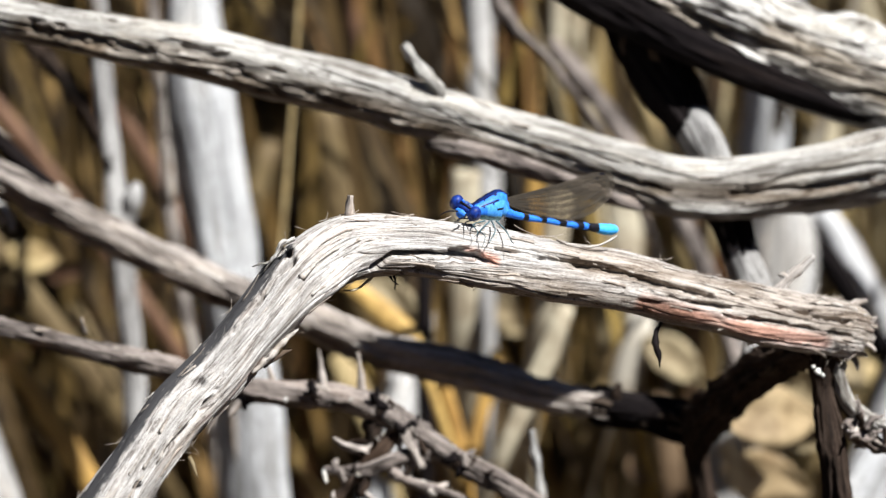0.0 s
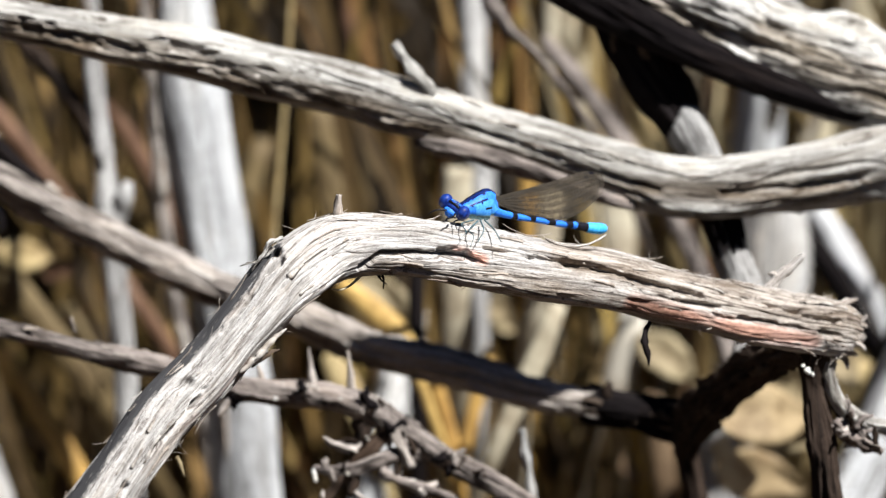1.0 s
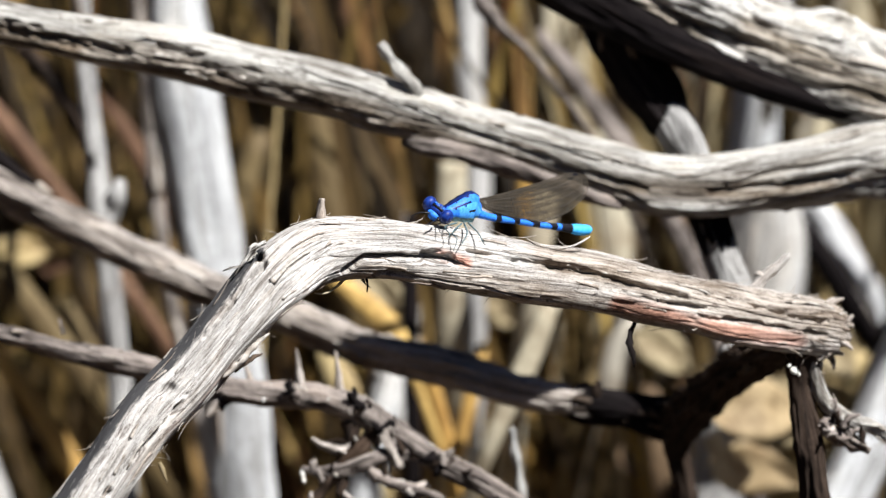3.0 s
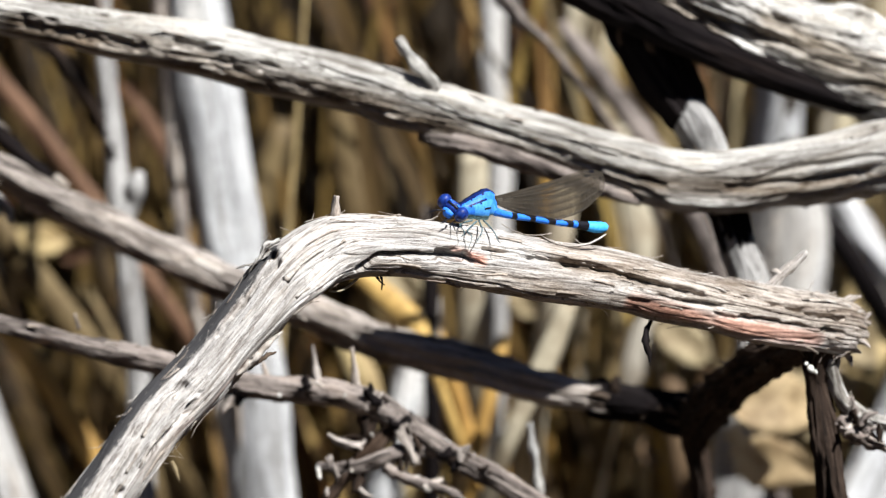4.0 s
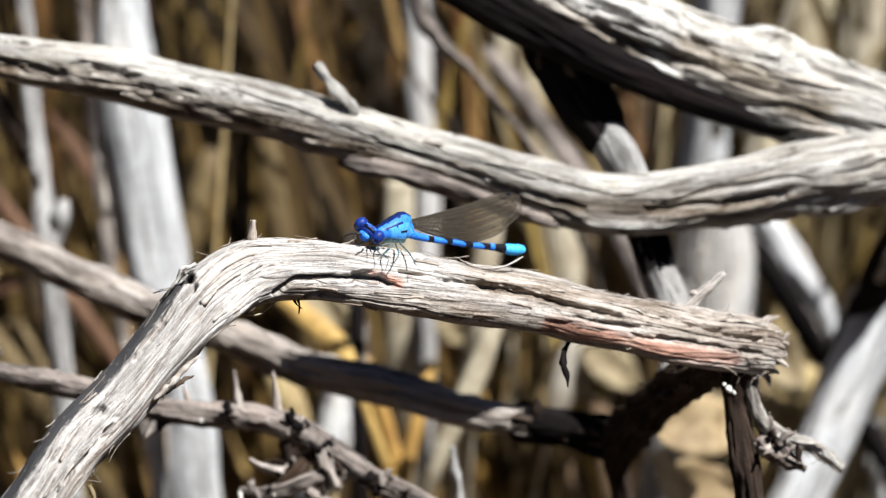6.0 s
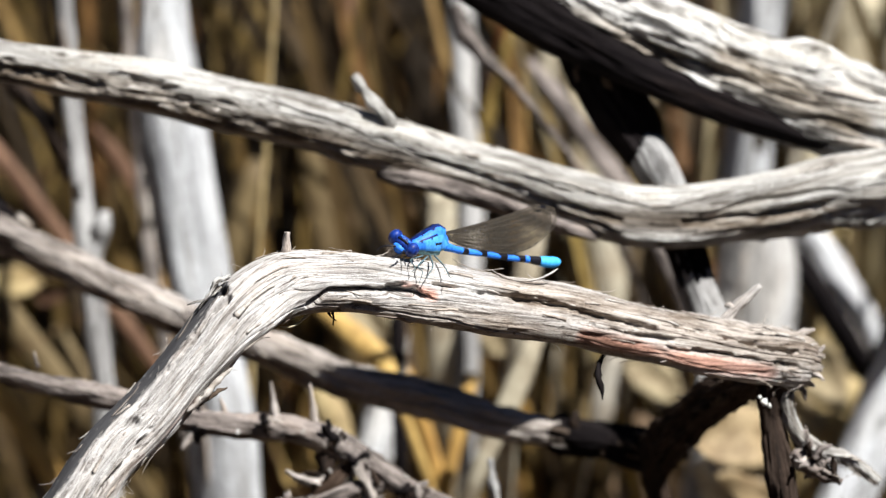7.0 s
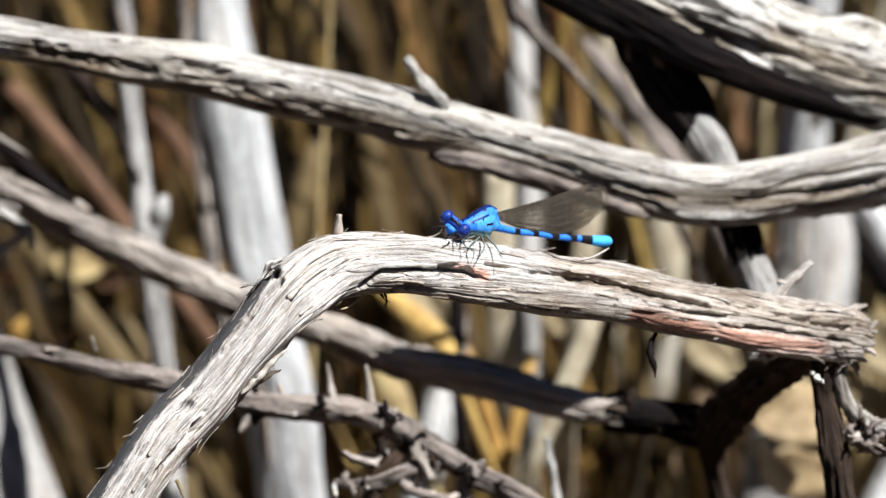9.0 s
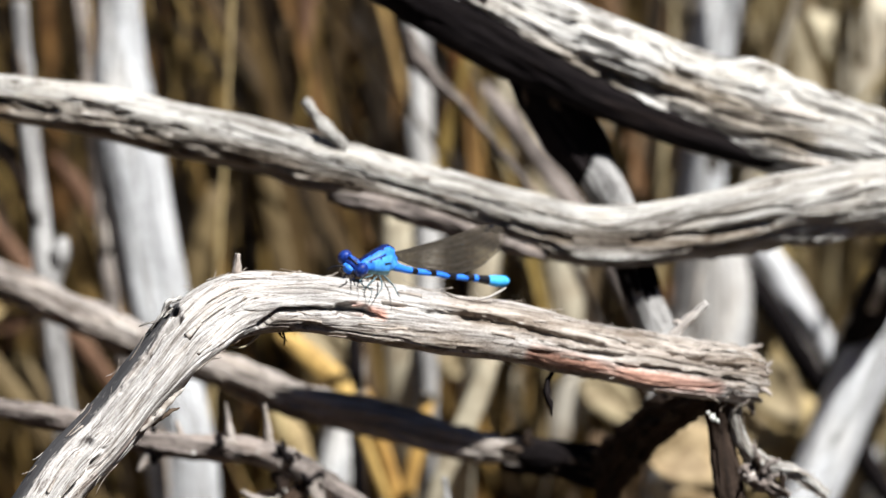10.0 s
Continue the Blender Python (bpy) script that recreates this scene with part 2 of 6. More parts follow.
EYE = mat_skin("eye_facets", (0.010, 0.04, 0.25), (0.004, 0.010, 0.08), 0.45, 1500, coat=0.5)
BLACK = mat_skin("black_cuticle", (0.012, 0.012, 0.018), (0.004, 0.004, 0.006), 0.35)
INDIGO = mat_skin("indigo_cuticle", (0.006, 0.02, 0.13), (0.004, 0.006, 0.03), 0.4)
SKY = mat_skin("sky_blue_cuticle", (0.08, 0.35, 0.82), (0.04, 0.23, 0.70))
TEAL = mat_skin("pale_teal_cuticle", (0.2, 0.4, 0.45), (0.05, 0.12, 0.15), 0.5)
LEG = mat_skin("leg_cuticle", (0.10, 0.16, 0.18), (0.015, 0.025, 0.03), 0.5)
VEIN = mat_skin("wing_vein", (0.06, 0.048, 0.036), (0.018, 0.015, 0.012), 0.5)


def mat_membrane():
    k = Nodes("wing_membrane")
    k.put(k.bsdf, "Base Color", (0.20, 0.18, 0.155, 1))
    k.put(k.bsdf, "Roughness", 0.3)
    clear = k.add("BsdfTransparent", Color=(0.90, 0.88, 0.845, 1))
    co = k.tree.nodes.new("ShaderNodeTexCoord")
    n = k.noise(co.outputs["Object"], 900, 3)
    mixer = k.tree.nodes.new("ShaderNodeMixShader")
    k.tree.links.new(k.ramp(n, [(0.3, (0.05, 0.05, 0.05)), (0.7, (0.12, 0.12, 0.12))]), mixer.inputs[0])
    k.tree.links.new(clear.outputs[0], mixer.inputs[1])
    k.tree.links.new(k.bsdf.outputs[0], mixer.inputs[2])
    k.tree.links.new(mixer.outputs[0], k.tree.nodes["Material Output"].inputs["Surface"])
    return k.mat


MEMBRANE = mat_membrane()


# ---- shape helpers ----
def lattice(ix, iy, iz, seed):
    h = (ix.astype(np.int64) * 374761393 + iy.astype(np.int64) * 668265263 + iz.astype(np.int64) * 2147483647 + seed * 974634541) & 0xFFFFFFFF
    h = ((h ^ (h >> 13)) * 1274126177) & 0xFFFFFFFF
    return ((h ^ (h >> 16)) & 0xFFFF) / 65535.0


def value_noise(x, y, z, seed):
    """Smooth noise from 0 to 1."""
    x, y, z = np.broadcast_arrays(x, y, z)
    fx, fy, fz = np.floor(x), np.floor(y), np.floor(z)
    ux, uy, uz = (t * t * (3 - 2 * t) for t in (x - fx, y - fy, z - fz))
    out = 0
    for a in (0, 1):
        for b in (0, 1):
            for c in (0, 1):
                w = (ux if a else 1 - ux) * (uy if b else 1 - uy) * (uz if c else 1 - uz)
                out = out + w * lattice(fx + a, fy + b, fz + c, seed)
    return out


def spline(ctrl, step):
    pts = np.array(ctrl, float)
    ext = np.vstack([2 * pts[0] - pts[1], pts, 2 * pts[-1] - pts[-2]])
    out = []
    for i in range(1, len(ext) - 2):
        a, b, c, d = ext[i - 1:i + 3]
        n = max(2, int(np.linalg.norm((c - b)[:3]) / step))
        t = (np.arange(n) / n)[:, None]
        out.append(0.5 * (2 * b + (c - a) * t + (2 * a - 5 * b + 4 * c - d) * t * t + (3 * b - a - 3 * c + d) * t ** 3))
    out.append(ext[-2][None])
    line = np.vstack(out)
    line[:, 3] = np.maximum(line[:, 3], 1e-5)
    return line


def frames_along(p):
    tan = np.gradient(p, axis=0)
    tan /= np.linalg.norm(tan, axis=1)[:, None]
    u = np.cross(tan[0], (0.0, -0.94, 0.34))
    us = []
    for t in tan:
        u = u - t * (u @ t)
        u /= np.linalg.norm(u)
        us.append(u)
    us = np.array(us)
    return tan, us, np.cross(tan, us)


def mesh_object(name, verts, faces, mat, parent=None, label="", origin=(0, 0, 0), smooth=True, indices=None):
    me = bpy.data.meshes.new(name)
    me.from_pydata((np.asarray(verts, float) - np.array(origin, float)).tolist(), [], faces)
    for m in (mat if isinstance(mat, (list, tuple)) else [mat]):
        me.materials.append(m)
    if indices is not None:
        me.polygons.foreach_set("material_index", indices)
    if smooth:
        me.shade_smooth()
    ob = new(name, me)
    if parent is not None:
        ob.parent = parent
    if label:
        ob["label"] = label
    return ob


def tube_faces(n, ns):
    i, j = np.meshgrid(np.arange(n - 1), np.arange(ns), indexing="ij")
    a, b = i * ns + j, i * ns + (j + 1) % ns
    faces = np.stack([a, b, b + ns, a + ns], -1).reshape(-1, 4).tolist()
    faces.append(list(range(ns))[::-1])
    faces.append(list(range((n - 1) * ns, n * ns)))
    return faces


SURFACES = {}


def bark_limb(name, ctrl, mat, parent, step, ns, rough=1.0, seed=1, cracks=14, twist=4.0, stains=(), grooves=(), label="", blunt=True, soft=1.0, wide_cracks=1.0, run=1.0, patchy=0.0, calm=0.0, brown=(), lump=1.0, edge_bark_shade=(), far_run=None, fibres=0.0, keel=0.0):
    """A limb with fibrous, cracked, ridged wood as real relief."""
    line = spline(ctrl, step)
    p, r = line[:, :3], line[:, 3]
    tan, u, v = frames_along(p)
    s = np.r_[0, np.cumsum(np.linalg.norm(np.diff(p, axis=0), axis=1))]
    th = np.linspace(0, 2 * np.pi, ns, endpoint=False)
    r0 = float(np.median(r))
    ang = th[None, :] + twist * s[:, None]
    c, d, q = np.cos(ang), np.sin(ang), s[:, None] / r0
    share = np.clip((s / s[-1] - 0.30) / 0.25, 0, 1)
    pace = run + ((far_run or run) - run) * share
    z = (np.r_[0, np.cumsum(np.diff(s) / pace[1:])] / r0)[:, None]
    h = lump * 0.24 * (value_noise(c * 1.1, d * 1.1, q / 3.0, seed) - 0.5)
    h = h + lump * 0.16 * (value_noise(c * 2.2, d * 2.2, q / 1.8, seed + 1) - 0.5)
    wob = 0.9 * (value_noise(c * 1.5, d * 1.5, z / 1.2, seed + 9) - 0.5)
    wob2 = 0.55 * (value_noise(c * 4, d * 4, z / 1.3, seed + 10) - 0.5)
    crack_rough = rough
    mask = np.clip((value_noise(c * 1.3 + 3, d * 1.3, q / 3.2, seed + 20) - 0.36) * 3.6, 0, 1)
    out = np.cos(th)[None, :, None] * u[:, None] + np.sin(th)[None, :, None] * v[:, None]
    lee = np.clip((out @ np.array((0.1, -0.35, 0.93)) - 0.0) * 2.2, 0, 1)
    rough = rough * (1 - patchy + patchy * 1.7 * mask) * (1 - calm * lee)
    rib = 1 - np.abs(2 * value_noise(c * 3.4 + wob, d * 3.4 - wob, z / 6, seed + 2) - 1)
    h = h + rough * 0.16 * (rib - 0.6)
    for freq, far, deep, edge, sd in ((3.2, 4.0, 0.10, 12, 3), (5.5, 3.2, 0.075, 14, 6), (9.0, 2.4, 0.05, 12, 12), (15.0, 2.0, 0.03, 9, 13)):
        n = value_noise(c * freq + wob + wob2, d * freq - wob, z / far + wob2 / pace[:, None], seed + sd)
        h = h + rough * deep * np.clip((n - 0.5) * edge, -0.5, 0.5)
    ends = value_noise(c * 6 + wob2, d * 6, q / 1.3, seed + 14) * value_noise(c * 2, d * 2, q / 3, seed + 15)
    h = h + rough * 0.10 * np.clip((ends - 0.3) * 10, 0, 1)
    n = value_noise(c * 22 + wob2 * 2, d * 22, z / 2.2, seed + 4)
    h = h + rough * soft * 0.03 * np.clip((n - 0.5) * 8, -0.5, 0.5)
    h = h + rough * soft * 0.045 * (value_noise(c * 44 + wob2 * 3, d * 44, z / 1.2, seed + 5) - 0.5)
    if fibres:
        for freq, far, thin, deep, sd in ((2.6, 7.0, 0.020, 0.075, 61), (4.6, 6.0, 0.022, 0.055, 62), (8.0, 5.0, 0.03, 0.04, 63), (13.0, 4.0, 0.045, 0.025, 64)):
            n = value_noise(c * freq + 0.5 * wob, d * freq - 0.5 * wob, z / far, seed + sd)
            gate = np.clip((value_noise(c * 2, d * 2, q / 2.2, seed + sd + 10) - 0.35) * 4, 0, 1)
            h = h - fibres * deep * gate * np.exp(-(np.abs(n - 0.5) / thin) ** 2)
    rng = np.random.default_rng(seed + 50)
    for _ in range(cracks):
        s0, ln, t0 = rng.uniform(0, s[-1]), rng.uniform(1.5, 9) * r0 * (0.5 + 0.5 * run), rng.uniform(0, 2 * np.pi)
        wide, deep = rng.uniform(0.012, 0.05) * wide_cracks, rng.uniform(0.06, 0.26) * min(1.0, 0.4 + crack_rough)
        ph = rng.uniform(0, 6)
        along = (s - s0) / ln
        drift = (s - s0) / r0 / run
        path = t0 - twist * s0 + 0.16 * np.sin(drift * 0.6 + ph) + 0.05 * np.sin(drift * 2.1 + 2 * ph)
        gap = (th[None, :] - path[:, None] + np.pi) % (2 * np.pi) - np.pi
        fade = np.clip(1 - (2 * along - 1) ** 2, 0, 1) ** 0.5 * ((along > 0) & (along < 1))
        h = h - deep * fade[:, None] * np.exp(-(gap / (wide * (0.3 + fade[:, None]))) ** 2)
    skin = p[:, None] + r[:, None, None] * (np.cos(th)[None, :, None] * u[:, None] + np.sin(th)[None, :, None] * v[:, None])
    for wide, deep, *path in grooves:
        far = np.full(skin.shape[:2], 1.0)
        for a, b in zip(path[:-1], path[1:]):
            a, b = np.array(a), np.array(b)
            k = np.clip((skin - a) @ (b - a) / ((b - a) @ (b - a)), 0, 1)
            far = np.minimum(far, np.linalg.norm(skin - a - k[..., None] * (b - a), axis=-1))
        torn = wide * (1.3 * value_noise(c * 4, d * 4, q / 0.5, seed + 81) + 0.7 * value_noise(c * 9, d * 9, q / 0.2, seed + 82) - 0.95)
        h = h - deep * np.exp(-(np.abs(far + 1.1 * torn) / wide) ** 3)
    if keel:
        lip = np.cross(tan, np.array((0.0, -0.93, -0.365)))
        lip = np.cross(lip, tan)
        lip /= np.linalg.norm(lip, axis=1)[:, None]
        near = np.einsum("ijk,ik->ij", out, lip)
        uneven = 0.75 + 0.5 * value_noise(c * 0.8, d * 0.8, q / 0.9, seed + 91)
        h = h + keel * share[:, None] * uneven * np.exp(-((1 - near) / 0.14))
    rad = r[:, None] * (1 + np.clip(h, -0.5, 0.6))
    ring = p[:, None] + rad[..., None] * (np.cos(th)[None, :, None] * u[:, None] + np.sin(th)[None, :, None] * v[:, None])
    if blunt:
        jag = (value_noise(np.cos(th) * 4, np.sin(th) * 4, th * 0, seed + 7) - 0.5) * r[-1] * 1.2
        ring[-1] += tan[-1][None] * jag[:, None]
    verts = ring.reshape(-1, 3)
    ob = mesh_object(name, verts, tube_faces(len(p), ns), mat, parent, label)
    fib = np.stack([np.cos(ang) * r0, np.sin(ang) * r0, np.broadcast_to(s[:, None], ang.shape)], -1) + seed * 0.37
    at = ob.data.attributes.new("fibre", "FLOAT_VECTOR", "POINT")
    at.data.foreach_set("vector", fib.reshape(-1).astype(np.float32))
    for key, marks in (("stain", stains), ("brown", brown), ("edge_bark_shade", edge_bark_shade)):
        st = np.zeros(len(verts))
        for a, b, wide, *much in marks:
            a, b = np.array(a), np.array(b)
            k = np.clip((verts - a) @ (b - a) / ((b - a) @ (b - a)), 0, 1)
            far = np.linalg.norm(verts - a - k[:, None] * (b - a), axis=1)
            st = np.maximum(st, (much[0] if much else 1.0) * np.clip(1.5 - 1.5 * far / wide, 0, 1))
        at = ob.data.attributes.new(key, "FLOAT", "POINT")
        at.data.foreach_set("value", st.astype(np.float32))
    SURFACES[ob.name] = (ring, tan, u, v, th, s)
    return ob


def flakes(ob, count, seed, length=(0.002, 0.008), width=(0.0002, 0.0006), lift=0.0012, mat=None, lo=0.0, hi=1.0, name="bark_strip"):
    """Fibres and strips of bark that stand off the limb, each a thin tapered sliver."""
    ring, tan, u, v, th, s = SURFACES[ob.name]
    rng = np.random.default_rng(seed)
    n, ns = len(s), len(th)
    ds = s[-1] / (n - 1)
    for _ in range(count):
        i0, j = int(rng.uniform(lo, hi) * (n - 1)), int(rng.integers(ns))
        ln, w = rng.uniform(*length), rng.uniform(*width)
        up, sign, drift = lift * rng.uniform(0.15, 1.0) ** 2, rng.choice((-1, 1)), rng.uniform(-0.4, 0.4)
        sec, m = [], 7
        for k in range(m):
            i = int(np.clip(i0 + sign * k / (m - 1) * ln / ds, 0, n - 1))
            jj = int(j + drift * k) % ns
            out = np.cos(th[jj]) * u[i] + np.sin(th[jj]) * v[i]
            side = -np.sin(th[jj]) * u[i] + np.cos(th[jj]) * v[i]
            base = ring[i, jj] + out * (0.0001 + up * (k / (m - 1)) ** 2) + side * drift * 0.0006 * k / m
            ww = w * (1.0 - 0.75 * (k / (m - 1)) ** 1.5)
            t = 0.00007
            sec += [base + side * ww, base + out * t, base - side * ww, base - out * t]
        mesh_object(name, sec, tube_faces(m, 4), mat or FLAKE, ob)


def sliver(name, ctrl, mat, parent, ns=8, step=0.0006, rough=0.25, seed=3, label=""):
    """A twig, thorn or shred: a small tapered limb with an uneven skin."""
    line = spline(ctrl, step)
    p, r = line[:, :3], line[:, 3]
    tan, u, v = frames_along(p)
    s = np.r_[0, np.cumsum(np.linalg.norm(np.diff(p, axis=0), axis=1))]
    th = np.linspace(0, 2 * np.pi, ns, endpoint=False)
    r0 = float(r.mean())
    h = rough * (value_noise(np.cos(th)[None] * 2.5, np.sin(th)[None] * 2.5, s[:, None] / r0 / 2.2, seed) - 0.5)
    h = h + rough * 0.9 * (value_noise(np.cos(th)[None] * 1.0, np.sin(th)[None], s[:, None] / r0 / 1.8, seed + 4) - 0.5)
    ring = p[:, None] + (r[:, None] * (1 + h))[..., None] * (np.cos(th)[None, :, None] * u[:, None] + np.sin(th)[None, :, None] * v[:, None])
    ob = mesh_object(name, ring.reshape(-1, 3), tube_faces(len(p), ns), mat, parent, label)
    fib = np.stack(np.broadcast_arrays(np.cos(th)[None] * r0, np.sin(th)[None] * r0, s[:, None]), -1) + seed * 0.31
    at = ob.data.attributes.new("fibre", "FLOAT_VECTOR", "POINT")
    at.data.foreach_set("vector", fib.reshape(-1).astype(np.float32))
    return ob


def rooted(ctrl, lean=0.25, back=None):
    """Carries the last end of a limb on down into the ground."""
    pts = [np.array(p, float) for p in ctrl]
    way = (pts[-1] - pts[-2])[:3]
    gap = max(0.02, float(np.linalg.norm(way)))
    way /= np.linalg.norm(way)
    aim = np.array((way[0] * lean, way[1] * lean, -1.0))
    if back is not None:
        aim = np.array(back, float)
    aim /= np.linalg.norm(aim)
    while pts[-1][2] > 0:
        way = way * 0.65 + aim * 0.35
        way /= np.linalg.norm(way)
        pts.append(np.array((*(pts[-1][:3] + way * gap), pts[-1][3])))
    return [tuple(p) for p in pts]


def thing(name, at, label, category, group=""):
    ob = new(name)
    ob.empty_display_size = 0.01
    return tagged(ob, label, category, group)


# ---- ground ----
def build_ground():
    n = 160
    xs = np.sign(np.linspace(-1, 1, n)) * np.abs(np.linspace(-1, 1, n)) ** 5 * 600
    x, y = np.meshgrid(xs, xs + 0.6)
    near = np.exp(-(x ** 2 + (y - 0.6) ** 2) / 4)
    z = 0.02 * near * (value_noise(x * 9, y * 9, x * 0, 5) - 1.0) + 0.01 * near * (value_noise(x * 40, y * 40, x * 0, 6) - 1)
    i, j = np.meshgrid(np.arange(n - 1), np.arange(n - 1), indexing="ij")
    a = i * n + j
    faces = np.stack([a, a + 1, a + n + 1, a + n], -1).reshape(-1, 4).tolist()
    ob = mesh_object("ground", np.stack([x, y, z], -1).reshape(-1, 3), faces, SOIL)
    tagged(ob, "dark brown soil under dry litter", "ground", kind="structure")


build_ground()


def build_unseen_scrub():
    """Unseen dry scrub all round, taller than the eye, added to block low sky light."""
    rng = np.random.default_rng(77)
    vs, fs = [], []
    for clump in range(95):
        a = rng.uniform(0, 2 * math.pi)
        rad = rng.uniform(2.3, 5.0)
        px, py, tall = math.cos(a) * rad, 0.2 + math.sin(a) * rad, rng.uniform(1.1, 2.9)
        for _ in range(44):
            x, y = px + rng.normal(0, 0.16), py + rng.normal(0, 0.16)
            h, w, t0 = tall * rng.uniform(0.55, 1.05), rng.uniform(0.008, 0.03), rng.uniform(0, 6.3)
            tx, ty = math.cos(t0) * w, math.sin(t0) * w
            lx, ly = (x - px) * 1.6 + rng.normal(0, 0.12) * h, (y - py) * 1.6 + rng.normal(0, 0.12) * h
            k = len(vs)
            for t in (0, 0.4, 0.75, 1.0):
                e = 1 - 0.8 * t ** 3
                cx, cy = x + lx * t * t, y + ly * t * t
                vs += [(cx - tx * e, cy - ty * e, h * t - 0.03), (cx + 0.4 * ty * e, cy - 0.4 * tx * e, h * t - 0.03), (cx + tx * e, cy + ty * e, h * t - 0.03)]
            for i in range(3):
                q = k + 3 * i
                fs += [(q, q + 1, q + 4, q + 3), (q + 1, q + 2, q + 5, q + 4)]
    ob = mesh_object("scrub", vs, fs, STRAW)
    tagged(ob, "unseen tall clumps of dry brown scrub added to block low sky", "shrub", kind="stuff")


build_unseen_scrub()


# ---- the branch on which the insect sits ----
def build_perch():
    top = thing("perch_branch", (0, 0, 0), "grey weathered bent branch with cracked fibrous bark and a red streak", "branch")
    main = [(-0.0890, -0.0593, 0.3041, 0.0055), (-0.0805, -0.0512, 0.3146, 0.0055), (-0.0731, -0.0437, 0.3234, 0.0054), (-0.0662, -0.0365, 0.3317, 0.0053), (-0.0587, -0.0300, 0.3378, 0.0053), (-0.0506, -0.0234, 0.3458, 0.0054), (-0.0438, -0.0164, 0.3517, 0.0056), (-0.0361, -0.0091, 0.3542, 0.0058), (-0.0267, -0.0060, 0.3539, 0.0053), (-0.0171, -0.0035, 0.3522, 0.0053), (-0.0075, 0.0004, 0.3496, 0.0053), (0.0024, 0.0040, 0.3464, 0.0051), (0.0127, 0.0091, 0.3429, 0.0050), (0.0227, 0.0129, 0.3388, 0.0051), (0.0336, 0.0168, 0.3346, 0.0050), (0.0446, 0.0207, 0.3308, 0.0048), (0.0520, 0.0245, 0.3284, 0.0049), (0.0553, 0.0264, 0.3271, 0.0046), (0.0570, 0.0272, 0.3262, 0.0040)]
    foot = [(-0.175, -0.105, -0.004, 0.0062), (-0.150, -0.088, 0.12, 0.006), (-0.118, -0.066, 0.24, 0.0058), main[0]]
    bark_limb("foot", foot, BARK, top, 0.002, 64, 0.4, 10, 10, 6.0, run=3.0)
    red = [((-0.0145, -0.0082, 0.3536), (-0.0095, -0.0068, 0.3516), 0.0015), ((0.0170, 0.0040, 0.3400), (0.0329, 0.0088, 0.3342), 0.0022, 0.85), ((-0.0500, -0.0295, 0.3400), (-0.0670, -0.0470, 0.3215), 0.0016, 0.5), ((-0.0590, -0.0385, 0.3330), (-0.0680, -0.0470, 0.3260), 0.0012, 0.4),
           ((0.0329, 0.0088, 0.3342), (0.0510, 0.0165, 0.3282), 0.0026, 0.85)]
    splits = [
        (0.0004, 0.50, (-0.0316, -0.0129, 0.3525), (-0.0280, -0.0117, 0.3545), (-0.0212, -0.0097, 0.3539), (-0.0142, -0.0081, 0.3526), (-0.0071, -0.0059, 0.3500), (0.0030, -0.0022, 0.3454), (0.0122, 0.0022, 0.3428)),
        (0.0008, 0.50, (-0.0167, -0.0087, 0.3534), (-0.0124, -0.0076, 0.3526)),
        (0.0004, 0.28, (-0.0281, -0.0100, 0.3502), (-0.0251, -0.0105, 0.3519), (-0.0186, -0.0087, 0.3509)),
        (0.0004, 0.28, (-0.0036, -0.0042, 0.3516), (0.0040, -0.0010, 0.3487), (0.0137, 0.0043, 0.3456)),
        (0.0004, 0.28, (0.0143, 0.0037, 0.3440), (0.0236, 0.0074, 0.3395), (0.0329, 0.0116, 0.3365)),
        (0.0004, 0.28, (-0.0332, -0.0125, 0.3565), (-0.0381, -0.0166, 0.3527), (-0.0439, -0.0223, 0.3473), (-0.0487, -0.0271, 0.3427)),
        (0.0004, 0.28, (-0.0411, -0.0149, 0.3573), (-0.0464, -0.0215, 0.3522), (-0.0537, -0.0293, 0.3455)),
        (0.0004, 0.28, (-0.0497, -0.0286, 0.3401), (-0.0564, -0.0346, 0.3338), (-0.0631, -0.0427, 0.3263)),
        (0.0005, 0.34, (-0.0450, -0.0202, 0.3558), (-0.0498, -0.0250, 0.3513), (-0.0566, -0.0315, 0.3452), (-0.0633, -0.0393, 0.3386)),
        (0.0006, 0.40, (-0.0467, -0.0263, 0.3392), (-0.0525, -0.0326, 0.3336), (-0.0583, -0.0389, 0.3280), (-0.0659, -0.0468, 0.3210)),
        (0.0004, 0.30, (-0.0371, -0.0157, 0.3550), (-0.0449, -0.0221, 0.3493), (-0.0512, -0.0282, 0.3441), (-0.0594, -0.0363, 0.3365)),
        (0.0004, 0.30, (-0.0546, -0.0315, 0.3410), (-0.0603, -0.0378, 0.3354), (-0.0670, -0.0444, 0.3289)),
        (0.0005, 0.34, (-0.0092, -0.0052, 0.3532), (-0.0011, -0.0029, 0.3509), (0.0091, 0.0023, 0.3476), (0.0194, 0.0065, 0.3430), (0.0297, 0.0104, 0.3390)),
        (0.0005, 0.34, (0.0215, 0.0050, 0.3388), (0.0339, 0.0110, 0.3349), (0.0465, 0.0165, 0.3311), (0.0549, 0.0208, 0.3283)),
        (0.0006, 0.36, (0.0329, 0.0134, 0.3385), (0.0444, 0.0171, 0.3341), (0.0549, 0.0215, 0.3302)),
        (0.0011, 0.45, (-0.0464, -0.0185, 0.3562), (-0.0458, -0.0188, 0.3550)),
        (0.0010, 0.22, (-0.0618, -0.0368, 0.3381), (-0.0612, -0.0362, 0.3383)), (0.0009, 0.25, (-0.0720, -0.0490, 0.3235), (-0.0714, -0.0489, 0.3239))]
